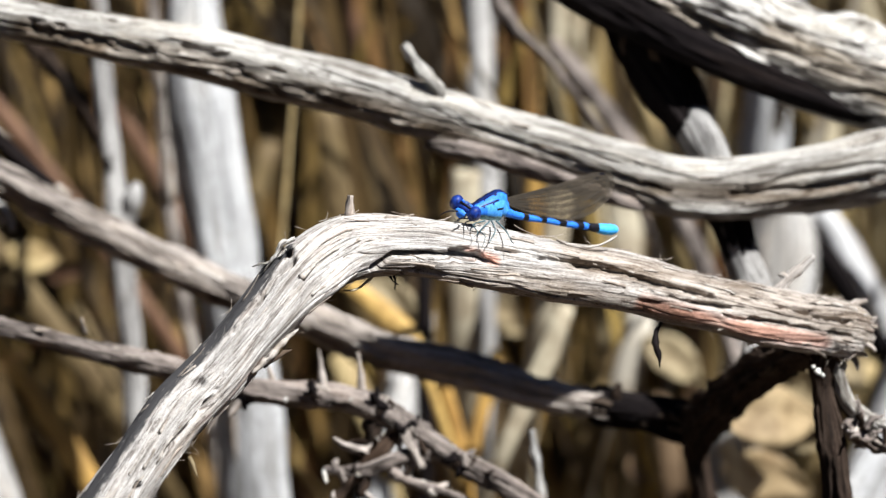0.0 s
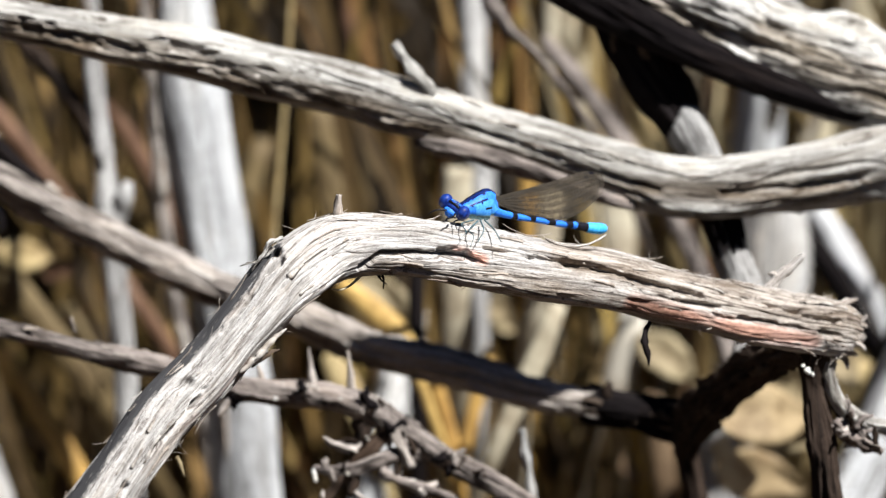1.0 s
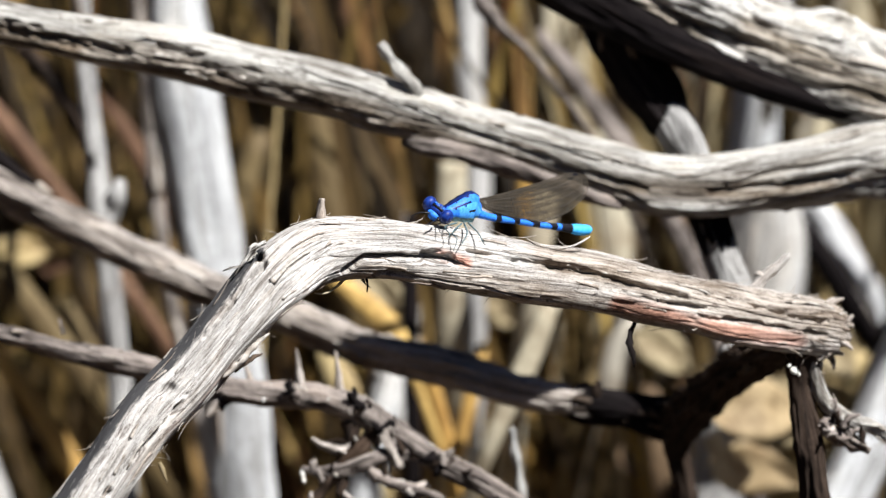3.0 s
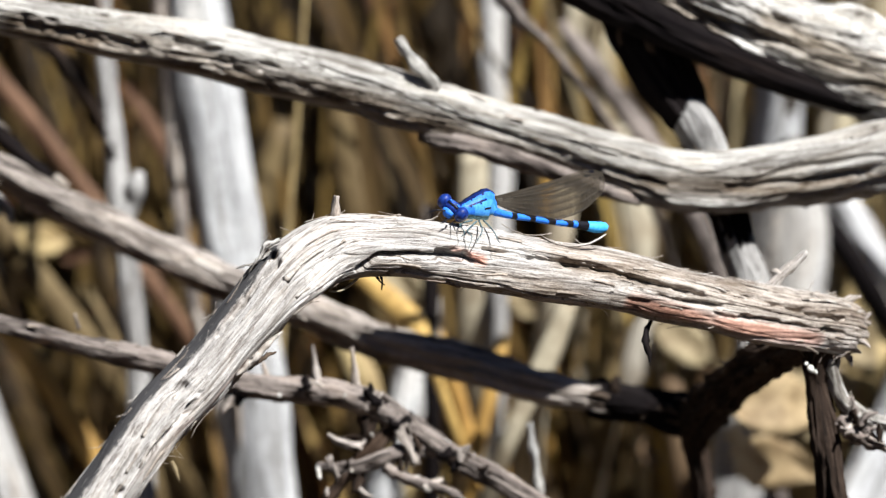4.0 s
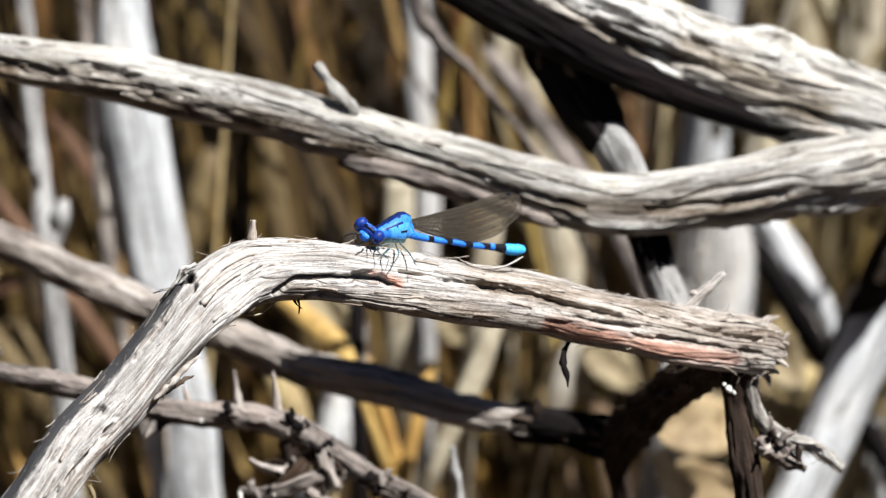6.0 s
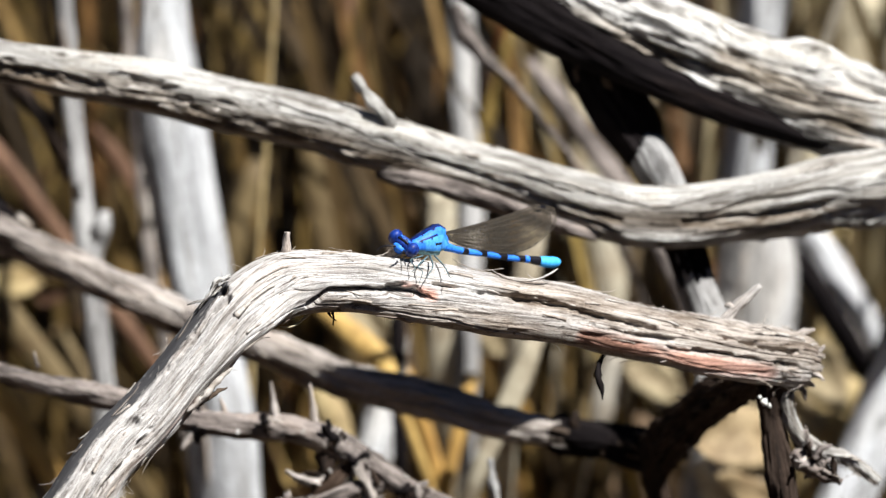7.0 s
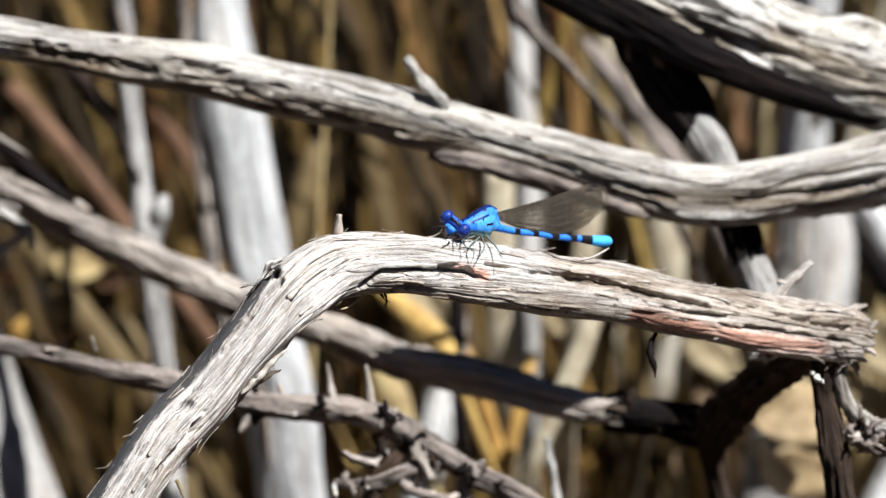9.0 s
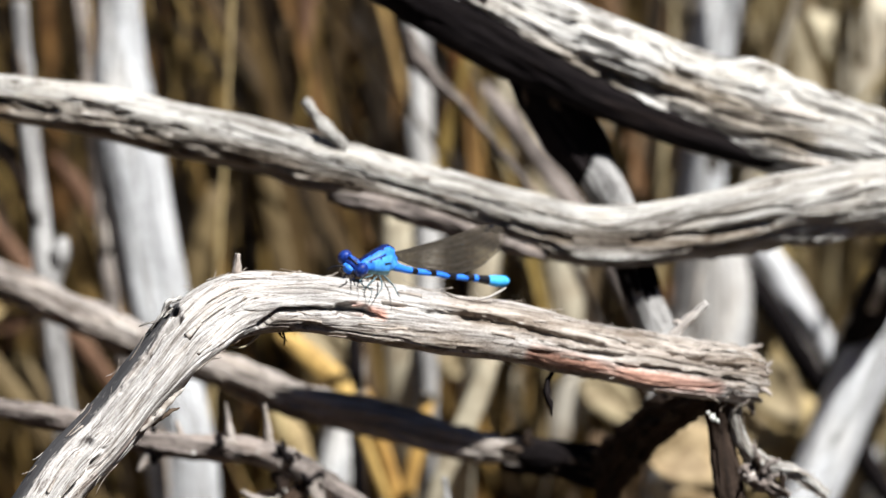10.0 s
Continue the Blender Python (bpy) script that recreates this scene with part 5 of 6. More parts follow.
for k, (c, m, lab) in enumerate((
    ([(-0.0118, 0.1943, 0.2992, 0.0029), (-0.0120, 0.1928, 0.2949, 0.0031), (-0.0121, 0.1897, 0.2864, 0.0031), (-0.0121, 0.1842, 0.2714, 0.0029)], CREAM, "pale pinkish broken stalk"), ([(-0.0360, 0.1690, 0.2840, 0.0014), (-0.0306, 0.1670, 0.2801, 0.0022), (-0.0267, 0.1650, 0.2772, 0.0024), (-0.0229, 0.1630, 0.2740, 0.0020), (-0.0208, 0.1590, 0.2702, 0.0010)], YELLOW, "broad yellow dry blade, bent over"), ([(-0.0380, 0.1850, 0.2625, 0.0016), (-0.0358, 0.1830, 0.2592, 0.0030), (-0.0334, 0.1800, 0.2558, 0.0032), (-0.0320, 0.1780, 0.2525, 0.0024), (-0.0300, 0.1760, 0.2480, 0.0018)], TAN, "broad tan blade below the low branch"), ([(-0.0192, 0.1729, 0.2695, 0.0011), (-0.0157, 0.1694, 0.2599, 0.0016), (-0.0131, 0.1663, 0.2515, 0.0015), (-0.0109, 0.1625, 0.2409, 0.0012)], GOLD, "golden dry grass blade standing upright"),
    ([(-0.0056, 0.1725, 0.2686, 0.0011), (-0.0076, 0.1698, 0.2611, 0.0015), (-0.0097, 0.1667, 0.2526, 0.0014), (-0.0121, 0.1625, 0.2409, 0.0011)], GOLD, "golden dry grass blade standing upright"), ([(0.0079, 0.1569, 0.2840, 0.0016), (0.0041, 0.1536, 0.2751, 0.0025), (-0.0003, 0.1504, 0.2661, 0.0022), (-0.0046, 0.1469, 0.2566, 0.0016)], CREAM, "cream slanting dry blade"), ([(0.0258, 0.2377, 0.2575, 0.0026), (0.0224, 0.2345, 0.2486, 0.0031), (0.0184, 0.2308, 0.2386, 0.0031), (0.0145, 0.2264, 0.2264, 0.0028)], OCHRE_HALF_SHADE, "dull broad slanting blade"),
    ([(-0.1121, 0.2030, 0.2645, 0.0021), (-0.1028, 0.1991, 0.2538, 0.0024), (-0.0934, 0.1944, 0.2410, 0.0024), (-0.0852, 0.1898, 0.2281, 0.0021)], GOLD, "long golden leaning blade"), ([(-0.0936, 0.2317, 0.2556, 0.0023), (-0.0876, 0.2277, 0.2447, 0.0028), (-0.0822, 0.2229, 0.2315, 0.0028), (-0.0779, 0.2173, 0.2162, 0.0026)], OCHRE_HALF_SHADE, "wide ochre leaning blade"), ([(-0.1121, 0.2279, 0.2745, 0.0021), (-0.1051, 0.2245, 0.2651, 0.0028), (-0.0970, 0.2209, 0.2551, 0.0030), (-0.0877, 0.2169, 0.2441, 0.0028)], OCHRE_HALF_SHADE, "broad dull ochre blade leaning over"), ([(-0.1148, 0.2385, 0.3036, 0.0017), (-0.1054, 0.2350, 0.2938, 0.0020), (-0.0971, 0.2314, 0.2841, 0.0020), (-0.0865, 0.2267, 0.2711, 0.0017), (-0.0723, 0.2200, 0.2527, 0.0016)], RUSSET, "reddish brown leaning stalk"),
    ([(-0.0848, 0.2461, 0.2953, 0.0014), (-0.0788, 0.2429, 0.2865, 0.0016), (-0.0729, 0.2394, 0.2767, 0.0016), (-0.0633, 0.2334, 0.2603, 0.0014)], RUSSET, "reddish brown leaning stalk"), ([(-0.0523, 0.2719, 0.2783, 0.0024), (-0.0557, 0.2682, 0.2682, 0.0029), (-0.0580, 0.2649, 0.2592, 0.0029)], OCHRE_HALF_SHADE, "ochre leaning dry grass blade"), ([(-0.0413, 0.2463, 0.2958, 0.0023), (-0.0395, 0.2427, 0.2859, 0.0029), (-0.0378, 0.2395, 0.2771, 0.0032), (-0.0358, 0.2359, 0.2672, 0.0028)], OCHRE_HALF_SHADE, "broad ochre blade behind the bend of the perch"), ([(-0.0319, 0.2641, 0.2862, 0.0019), (-0.0306, 0.2609, 0.2773, 0.0024), (-0.0290, 0.2576, 0.2684, 0.0024), (-0.0277, 0.2544, 0.2595, 0.0021)], OCHRE_HALF_SHADE, "ochre upright blade behind the bend of the perch"), ([(-0.0394, 0.3139, 0.2770, 0.0027), (-0.0380, 0.3094, 0.2644, 0.0029), (-0.0354, 0.3044, 0.2507, 0.0027)], UMBER, "dark brown broad dry blade"),
    ([(0.0250, 0.2759, 0.2892, 0.0024), (0.0275, 0.2726, 0.2803, 0.0026), (0.0312, 0.2685, 0.2692, 0.0024)], TAN, "tan dry blade behind the fork"), ([(0.0450, 0.2491, 0.3034, 0.0019), (0.0461, 0.2459, 0.2946, 0.0021), (0.0470, 0.2419, 0.2836, 0.0019)], GOLD, "golden dry blade behind the fork"), ([(0.0243, 0.2030, 0.2660, 0.0020), (0.0233, 0.2010, 0.2618, 0.0031), (0.0219, 0.2000, 0.2560, 0.0034), (0.0203, 0.1990, 0.2504, 0.0030), (0.0190, 0.1985, 0.2465, 0.0012), (0.0182, 0.1990, 0.2430, 0.0005)], BONE, "broad bleached blade between perch and low branch"),
    ([(-0.0201, 0.2250, 0.2664, 0.0021), (-0.0206, 0.2226, 0.2598, 0.0026), (-0.0188, 0.2202, 0.2533, 0.0023), (-0.0175, 0.2162, 0.2424, 0.0021)], UMBER, "dark brown broad dry blade"), ([(0.0743, 0.2844, 0.3128, 0.0048), (0.0718, 0.2807, 0.3026, 0.0052), (0.0705, 0.2762, 0.2903, 0.0052)], CREAM, "broad pale blade behind the bough"), ([(0.0893, 0.3051, 0.3110, 0.0043), (0.0856, 0.3005, 0.2985, 0.0048), (0.0830, 0.2960, 0.2860, 0.0046)], CREAM, "broad pale blade behind the bough"),
    ([(0.0109, 0.3038, 0.3076, 0.0027), (0.0117, 0.2989, 0.2941, 0.0031), (0.0136, 0.2940, 0.2805, 0.0031), (0.0163, 0.2882, 0.2647, 0.0029)], CREAM, "broad cream blade behind the arching branch"), ([(0.0193, 0.3221, 0.2994, 0.0024), (0.0189, 0.3171, 0.2856, 0.0029), (0.0179, 0.3121, 0.2719, 0.0029), (0.0156, 0.3063, 0.2559, 0.0027)], TAN, "broad tan blade behind the arching branch"), ([(0.0194, 0.2438, 0.2888, 0.0028), (0.0205, 0.2402, 0.2789, 0.0035), (0.0213, 0.2370, 0.2701, 0.0035), (0.0219, 0.2338, 0.2613, 0.0026)], CREAM, "cream upright blade behind the wings"), ([(0.0073, 0.1814, 0.3075, 0.0022), (0.0063, 0.1783, 0.2990, 0.0029), (0.0053, 0.1752, 0.2905, 0.0029), (0.0037, 0.1714, 0.2799, 0.0025)], CREAM, "wide cream blade below the arching branch"), ([(0.0632, 0.2570, 0.2960, 0.0035), (0.0627, 0.2542, 0.2883, 0.0040), (0.0623, 0.2502, 0.2772, 0.0040)], CREAM, "broad pale blade behind the bough"), ([(0.0698, 0.2443, 0.2611, 0.0024), (0.0668, 0.2403, 0.2499, 0.0033), (0.0631, 0.2354, 0.2366, 0.0033)], TAN, "wide tan blade behind the fork"), ([(0.0605, 0.2545, 0.2599, 0.0031), (0.0592, 0.2497, 0.2465, 0.0036), (0.0582, 0.2456, 0.2353, 0.0033)], CREAM, "pale cream blade behind the fork"), ([(0.0688, 0.2576, 0.2684, 0.0031), (0.0677, 0.2540, 0.2584, 0.0036), (0.0661, 0.2503, 0.2484, 0.0033), (0.0650, 0.2471, 0.2395, 0.0031)], TAN, "wide tan blade behind the fork"), ([(0.0278, 0.1981, 0.2510, 0.0018), (0.0296, 0.1945, 0.2413, 0.0025), (0.0309, 0.1906, 0.2305, 0.0023)], UMBER, "dark brown blade low in the litter"), ([(0.0716, 0.2191, 0.2503, 0.0028), (0.0680, 0.2167, 0.2437, 0.0033), (0.0633, 0.2127, 0.2327, 0.0030)], TAN, "tan bent blade beside the stem"))):
    blade(c, m, lab, 0.3, 230 + k)


def dry_leaf(at, size, turn, mat, label, seed):
    """A curled dry leaf with a midrib, lying in the grass."""
    n, m = 14, 7
    a, b = np.meshgrid(np.linspace(0, 1, n), np.linspace(-1, 1, m), indexing="ij")
    w = 0.27 * np.sin(np.pi * a ** 0.8) ** 0.8 + 0.01
    x, y = a - 0.5, b * w
    z = 0.35 * (b * w) ** 2 * 2 + 0.25 * np.sin(a * 3 + seed) * 0.5 - 0.04 * np.exp(-(b / 0.15) ** 2) + 0.12 * (value_noise(a * 4, b * 2, a * 0, seed) - 0.5)
    top = np.stack([x, y, z], -1).reshape(-1, 3) * size
    low = top - np.array((0, 0, 0.012)) * size
    i, j = np.meshgrid(np.arange(n - 1), np.arange(m - 1), indexing="ij")
    q = (i * m + j).reshape(-1)
    faces = np.stack([q, q + 1, q + m + 1, q + m], -1).tolist() + (np.stack([q + m, q + m + 1, q + 1, q], -1) + n * m).tolist()
    edge = [i * m for i in range(n)] + [(n - 1) * m + j for j in range(1, m)] + [i * m + m - 1 for i in range(n - 2, -1, -1)] + [j for j in range(m - 2, 0, -1)]
    faces += [[edge[k], edge[(k + 1) % len(edge)], edge[(k + 1) % len(edge)] + n * m, edge[k] + n * m] for k in range(len(edge))]
    ob = mesh_object("dry_leaf", np.vstack([top, low]), faces, mat)
    ob.matrix_world = pose(*at, *turn)
    return tagged(ob, label, "leaf", "dry leaves in the grass")


for k, (at, size, turn, m, lab) in enumerate((
    ((0.0472, 0.1402, 0.2668), 0.023, (60, 10, 30), LEAF, "curled tan dry leaf caught among grass"),
    ((0.0523, 0.1487, 0.2614), 0.020, (75, 0, -60), LEAF, "curled tan dry leaf caught among grass"),
    ((0.0423, 0.1460, 0.2540), 0.022, (50, 30, 80), CREAM, "pale cream dry leaf caught among grass"),
    ((0.0489, 0.1639, 0.2447), 0.020, (80, 20, 10), LEAF, "curled tan dry leaf caught among grass"),
    ((-0.1004, 0.2256, 0.2682), 0.012, (70, 20, 40), TAN, "yellow dry leaf caught among grass"),
    ((-0.0941, 0.2435, 0.2588), 0.008, (60, -20, 0), RUSSET, "russet dry leaf caught among grass"),
    ((0.0305, 0.2000, 0.2570), 0.015, (70, 40, 10), LEAF, "curled tan dry leaf caught among grass"),
    ((0.0234, 0.2112, 0.2286), 0.012, (65, 0, 70), UMBER, "curled brown dry leaf caught among grass"),
    ((-0.0024, 0.2313, 0.2544), 0.014, (75, 40, 20), LEAF, "curled tan dry leaf caught among grass"),
    ((0.0558, 0.1794, 0.2581), 0.020, (70, 10, -30), LEAF, "curled tan dry leaf caught among grass"),
    ((0.0654, 0.2004, 0.2574), 0.018, (70, 60, 0), LEAF, "curled tan dry leaf caught among grass"),
    ((-0.0260, 0.1848, 0.2729), 0.016, (75, 45, 0), LEAF, "yellow-tan dry leaf caught among grass"))):
    dry_leaf(at, size, turn, m, lab, k)


def build_grass():
    rng = np.random.default_rng(4)
    vs, fs = [], []
    def add(x, y, h, w, lean, bend, turn, flat):
        nonlocal vs, fs
        k, m = len(vs), 6
        for i in range(m):
            t = i / (m - 1)
            cx = x + lean[0] * h * t + bend[0] * h * t * t
            cy = y + lean[1] * h * t + bend[1] * h * t * t
            cz = h * t * (1 - 0.25 * t * (abs(bend[0]) + abs(bend[1])))
            ww = w * (1 - 0.85 * t ** 2.5)
            dx, dy = math.cos(turn) * ww, math.sin(turn) * ww
            vs += [(cx - dx, cy - dy, cz), (cx - dy * flat, cy + dx * flat, cz), (cx + dx, cy + dy, cz)]
        for i in range(m - 1):
            a = k + 3 * i
            fs += [(a, a + 1, a + 4, a + 3), (a + 1, a + 2, a + 5, a + 4)]
    for _ in range(6500):
        y = 0.24 + rng.random() ** 1.3 * 1.1
        x = rng.normal(0, 0.24) * (1 + 0.4 * y)
        y += 0.25 * max(0.0, abs(x) - 0.3) * rng.uniform(-1, 1.5)
        h = rng.uniform(0.19, 0.43)
        w = rng.uniform(0.0008, 0.0024) if rng.random() < 0.8 else rng.uniform(0.002, 0.004)
        add(x, y, h, w, (rng.normal(0, 0.19), abs(rng.normal(0, 0.08))), (rng.normal(0, 0.16), abs(rng.normal(0, 0.1))), rng.uniform(-0.9, 0.9), rng.uniform(0.1, 0.6))
    for _ in range(1100):
        y = 0.30 + rng.random() * 0.5
        add(rng.uniform(-0.35, 0.35), y, rng.uniform(0.2, 0.45), rng.uniform(0.001, 0.0035), (rng.normal(0, 0.4), abs(rng.normal(0, 0.2))), (rng.normal(0, 0.4), abs(rng.normal(0, 0.1))),
            rng.uniform(-1.5, 1.5), 0.4)
    for tuft in range(420):
        a, rad = rng.uniform(0, 2 * math.pi), 3.2 * math.sqrt(rng.random())
        px, py = math.cos(a) * rad, 0.3 + math.sin(a) * rad
        if abs(px) < 0.45 and -1.9 < py < 0.75:
            continue
        tall = rng.uniform(0.15, 0.5)
        for _ in range(22):
            dx, dy = rng.normal(0, 0.05, 2)
            add(px + dx, py + dy, tall * rng.uniform(0.5, 1.1), rng.uniform(0.0012, 0.004), (dx * 4, dy * 4), rng.normal(0, 0.25, 2), rng.uniform(-1.5, 1.5), 0.4)
    for _ in range(900):
        add(rng.uniform(-0.13, 0.13), rng.uniform(-1.2, 0.1), rng.uniform(0.03, 0.13), rng.uniform(0.0008, 0.003), rng.normal(0, 0.4, 2), rng.normal(0, 0.4, 2),
            rng.uniform(-1.5, 1.5), 0.4)
    for _ in range(900):
        add(rng.uniform(-0.035, 0.075), rng.uniform(0.21, 0.32), rng.uniform(0.18, 0.27), rng.uniform(0.0006, 0.0022), (rng.normal(0, 0.25), abs(rng.normal(0, 0.05))),
            (rng.normal(0, 0.25), abs(rng.normal(0, 0.05))), rng.uniform(-1.5, 1.5), 0.5)
    for _ in range(330):
        add(rng.uniform(0.0, 0.11), rng.uniform(0.2, 0.5), rng.uniform(0.3, 0.42), rng.uniform(0.0012, 0.0036), (rng.normal(0, 0.2), abs(rng.normal(0, 0.05))),
            (rng.normal(0, 0.2), abs(rng.normal(0, 0.05))), rng.uniform(-0.6, 0.6), 0.3)
    # Left stalks take a dark brown that carries shade; bleached ones right, mixed between.
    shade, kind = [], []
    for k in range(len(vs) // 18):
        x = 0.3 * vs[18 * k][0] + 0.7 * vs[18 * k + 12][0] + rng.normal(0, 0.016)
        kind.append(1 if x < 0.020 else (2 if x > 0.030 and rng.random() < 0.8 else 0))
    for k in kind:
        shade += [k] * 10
    ob = mesh_object("dry_grass", vs, fs, [STRAW, BROWN_SHADE_STRAW, PALE_STRAW], indices=shade)
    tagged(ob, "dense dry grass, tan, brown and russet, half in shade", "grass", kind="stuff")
    vs, fs = [], []
    for _ in range(6000):
        rad, ra, a = 2.6 * math.sqrt(rng.random()), rng.uniform(0, 6.3), rng.uniform(0, 6.3)
        x, y = math.cos(ra) * rad, 0.3 + math.sin(ra) * rad
        ln, w, z = rng.uniform(0.006, 0.03), rng.uniform(0.002, 0.007), rng.uniform(0.0, 0.012)
        dx, dy = math.cos(a), math.sin(a)
        k = len(vs)
        for t, e in ((-1, 0.2), (0, 1.0), (1, 0.15)):
            for side, lift in ((-1, 0.004), (0, 0.0), (1, 0.004)):
                vs.append((x + dx * ln * t - dy * w * e * side, y + dy * ln * t + dx * w * e * side, z + lift + 0.004 * abs(t)))
        for i in range(2):
            for j in range(2):
                q = k + 3 * i + j
                fs.append((q, q + 1, q + 4, q + 3))
    ob = mesh_object("leaf_litter", vs, fs, LITTER)
    tagged(ob, "brown leaf litter strewn over the soil", "litter", kind="stuff")


build_grass()


# ---- the damselfly ----
def ellipsoid(name, centre, axes, mat, parent, origin, label="", nu=20, nv=12, power=1.0):
    """axes: three half axes as vectors."""
    ax = np.array(axes)
    vs = [np.array(centre) + ax[2]]
    for i in range(1, nv):
        ph = math.pi * i / nv
        for j in range(nu):
            th = 2 * math.pi * j / nu
            vs.append(np.array(centre) + ax[0] * math.sin(ph) ** power * math.cos(th) + ax[1] * math.sin(ph) ** power * math.sin(th) + ax[2] * math.cos(ph))
    vs.append(np.array(centre) - ax[2])
    fs = [(0, 1 + j, 1 + (j + 1) % nu) for j in range(nu)]
    for i in range(nv - 2):
        a = 1 + i * nu
        fs += [(a + j, a + nu + j, a + nu + (j + 1) % nu, a + (j + 1) % nu) for j in range(nu)]
    a = 1 + (nv - 2) * nu
    fs += [(a + (j + 1) % nu, a + j, len(vs) - 1) for j in range(nu)]
    return mesh_object(name, vs, fs, mat, parent, label, origin)


def build_damselfly():
    R, U, B = np.array((1.0, 0, 0)), np.array((0, 0.342, 0.94)), np.array((0, -0.94, 0.342))
    seat = np.array((-0.0104, -0.0016, 0.3574))
    top = thing("damselfly", seat, "bright blue damselfly with black bands and folded smoky wings", "insect")
    BACK = np.array((0.0, 0.94, -0.342)) * 0.0030
    top.location = seat + BACK

    def loft(name, rows, mats, pick, parent=top, label="", ns=24, origin=seat, steps=5):
        """rows: centre, half width, half height; pick(ring share, angle) names the material of a face."""
        line, ws, hs = [], [], []
        pts = np.array([p for p, a, b in rows])
        for i in range(len(rows) - 1):
            for k in range(steps):
                t = k / steps
                line.append(pts[i] * (1 - t) + pts[i + 1] * t)
                e = t * t * (3 - 2 * t)
                ws.append(rows[i][1] * (1 - e) + rows[i + 1][1] * e)
                hs.append(rows[i][2] * (1 - e) + rows[i + 1][2] * e)
        line.append(pts[-1]), ws.append(rows[-1][1]), hs.append(rows[-1][2])
        line, ws, hs = np.array(line), np.array(ws), np.array(hs)
        tan = np.gradient(line, axis=0)
        tan /= np.linalg.norm(tan, axis=1)[:, None]
        side = np.cross(tan, U)
        side /= np.linalg.norm(side, axis=1)[:, None]
        upw = np.cross(side, tan)
        th = np.linspace(0, 2 * np.pi, ns, endpoint=False)
        ring = line[:, None] + (np.sin(th)[None, :] * ws[:, None])[..., None] * side[:, None] + (np.cos(th)[None, :] * hs[:, None])[..., None] * upw[:, None]
        n = len(line)
        idx = [pick((i + 0.5) / (n - 1), (th[j] + math.pi / ns) % (2 * math.pi)) for i in range(n - 1) for j in range(ns)] + [pick(0, 3), pick(1, 3)]
        return mesh_object(name, ring.reshape(-1, 3), tube_faces(n, ns), mats, parent, label, origin, indices=idx)

    mm = 0.001

    def thorax_pick(t, a):
        a = min(a, 2 * math.pi - a)
        if a < 0.12 and 0.06 < t < 0.80:
            return 1
        if 0.12 <= a < 0.66 + 0.06 * math.sin(t * 25) and 0.06 < t < 0.80:
            return 4
        if 1.10 < a < 1.28 + 0.06 * math.sin(t * 31) and 0.20 < t < 0.60:
            return 4
        if 1.75 < a < 1.83 and 0.5 < t < 0.72:
            return 1
        return 2 if a > 2.35 - 0.5 * max(0.0, 0.45 - t) else (3 if a > 1.28 and t > 0.3 else 0)

    loft("thorax", [((-0.0142, -0.0041, 0.3597), 0.8 * mm, 0.9 * mm), ((-0.0131, -0.0033, 0.3597), 1.5 * mm, 1.45 * mm), ((-0.0118, -0.0023, 0.3597), 1.85 * mm, 2.00 * mm),
                    ((-0.0104, -0.0012, 0.3597), 1.9 * mm, 2.50 * mm), ((-0.0091, -0.0002, 0.3597), 1.6 * mm, 2.85 * mm), ((-0.0083, 0.0002, 0.3589), 1.1 * mm, 1.75 * mm),
                    ((-0.0073, 0.0005, 0.3580), 0.7 * mm, 0.8 * mm)], [AZURE, BLACK, TEAL, SKY, INDIGO], thorax_pick, ns=40,
         label="blue thorax with black stripes and pale underside")

    # abdomen: ten segments from the waist to the tip
    path = spline([(*(-0.0078, 0.0002, 0.3583), 0.00078), (*(-0.0059, 0.0014, 0.3573), 0.00066), (*(-0.0036, 0.0028, 0.3563), 0.00057), (*(-0.0005, 0.0048, 0.3552), 0.00055),
                   (*(0.0031, 0.0070, 0.3538), 0.00056), (*(0.0067, 0.0092, 0.3526), 0.00062), (*(0.0087, 0.0106, 0.3518), 0.00080), (*(0.0105, 0.0116, 0.3512), 0.00098),
                   (*(0.0119, 0.0124, 0.3509), 0.00090), (*(0.0125, 0.0128, 0.3507), 0.00055)], 0.0002)
    at = np.array([np.linalg.norm(path[i, :3] - path[0, :3]) for i in range(len(path))])
    at /= at[-1]
    cuts = [0.0, 0.05, 0.195, 0.365, 0.54, 0.69, 0.72, 0.82, 0.92, 0.97, 1.0]
    for k in range(10):
        i0, i1 = int(np.searchsorted(at, cuts[k])), min(len(path) - 1, int(np.searchsorted(at, cuts[k + 1])) + 1)
        seg = path[i0:i1 + 1]
        m = len(seg)
        bulge = 1 + 0.05 * np.sin(np.linspace(0, math.pi, m))
        band = {1: 0.70, 2: 0.70, 3: 0.66, 4: 0.64}.get(k, 2.0)
        whole = k in (6,)

        def pick(t, a, k=k, band=band, whole=whole):
            up = min(a, 2 * math.pi - a)
            if whole or t > band:
                return 1
            if k in (2, 3, 4) and t > band - 0.4 and up < 1.6 * (t - band + 0.4) / 0.4:
                return 1
            if k == 1 and up < 0.5 and t < 0.5:
                return 1
            return 0

        rows = [(seg[i, :3], seg[i, 3] * bulge[i], seg[i, 3] * bulge[i]) for i in range(m)]
        loft("abdomen_segment", rows, [CYAN if k >= 7 else AZURE, BLACK], pick, ns=20, steps=1,
             label="cyan tail segment" if k >= 7 else ("black tail segment" if whole else ""))
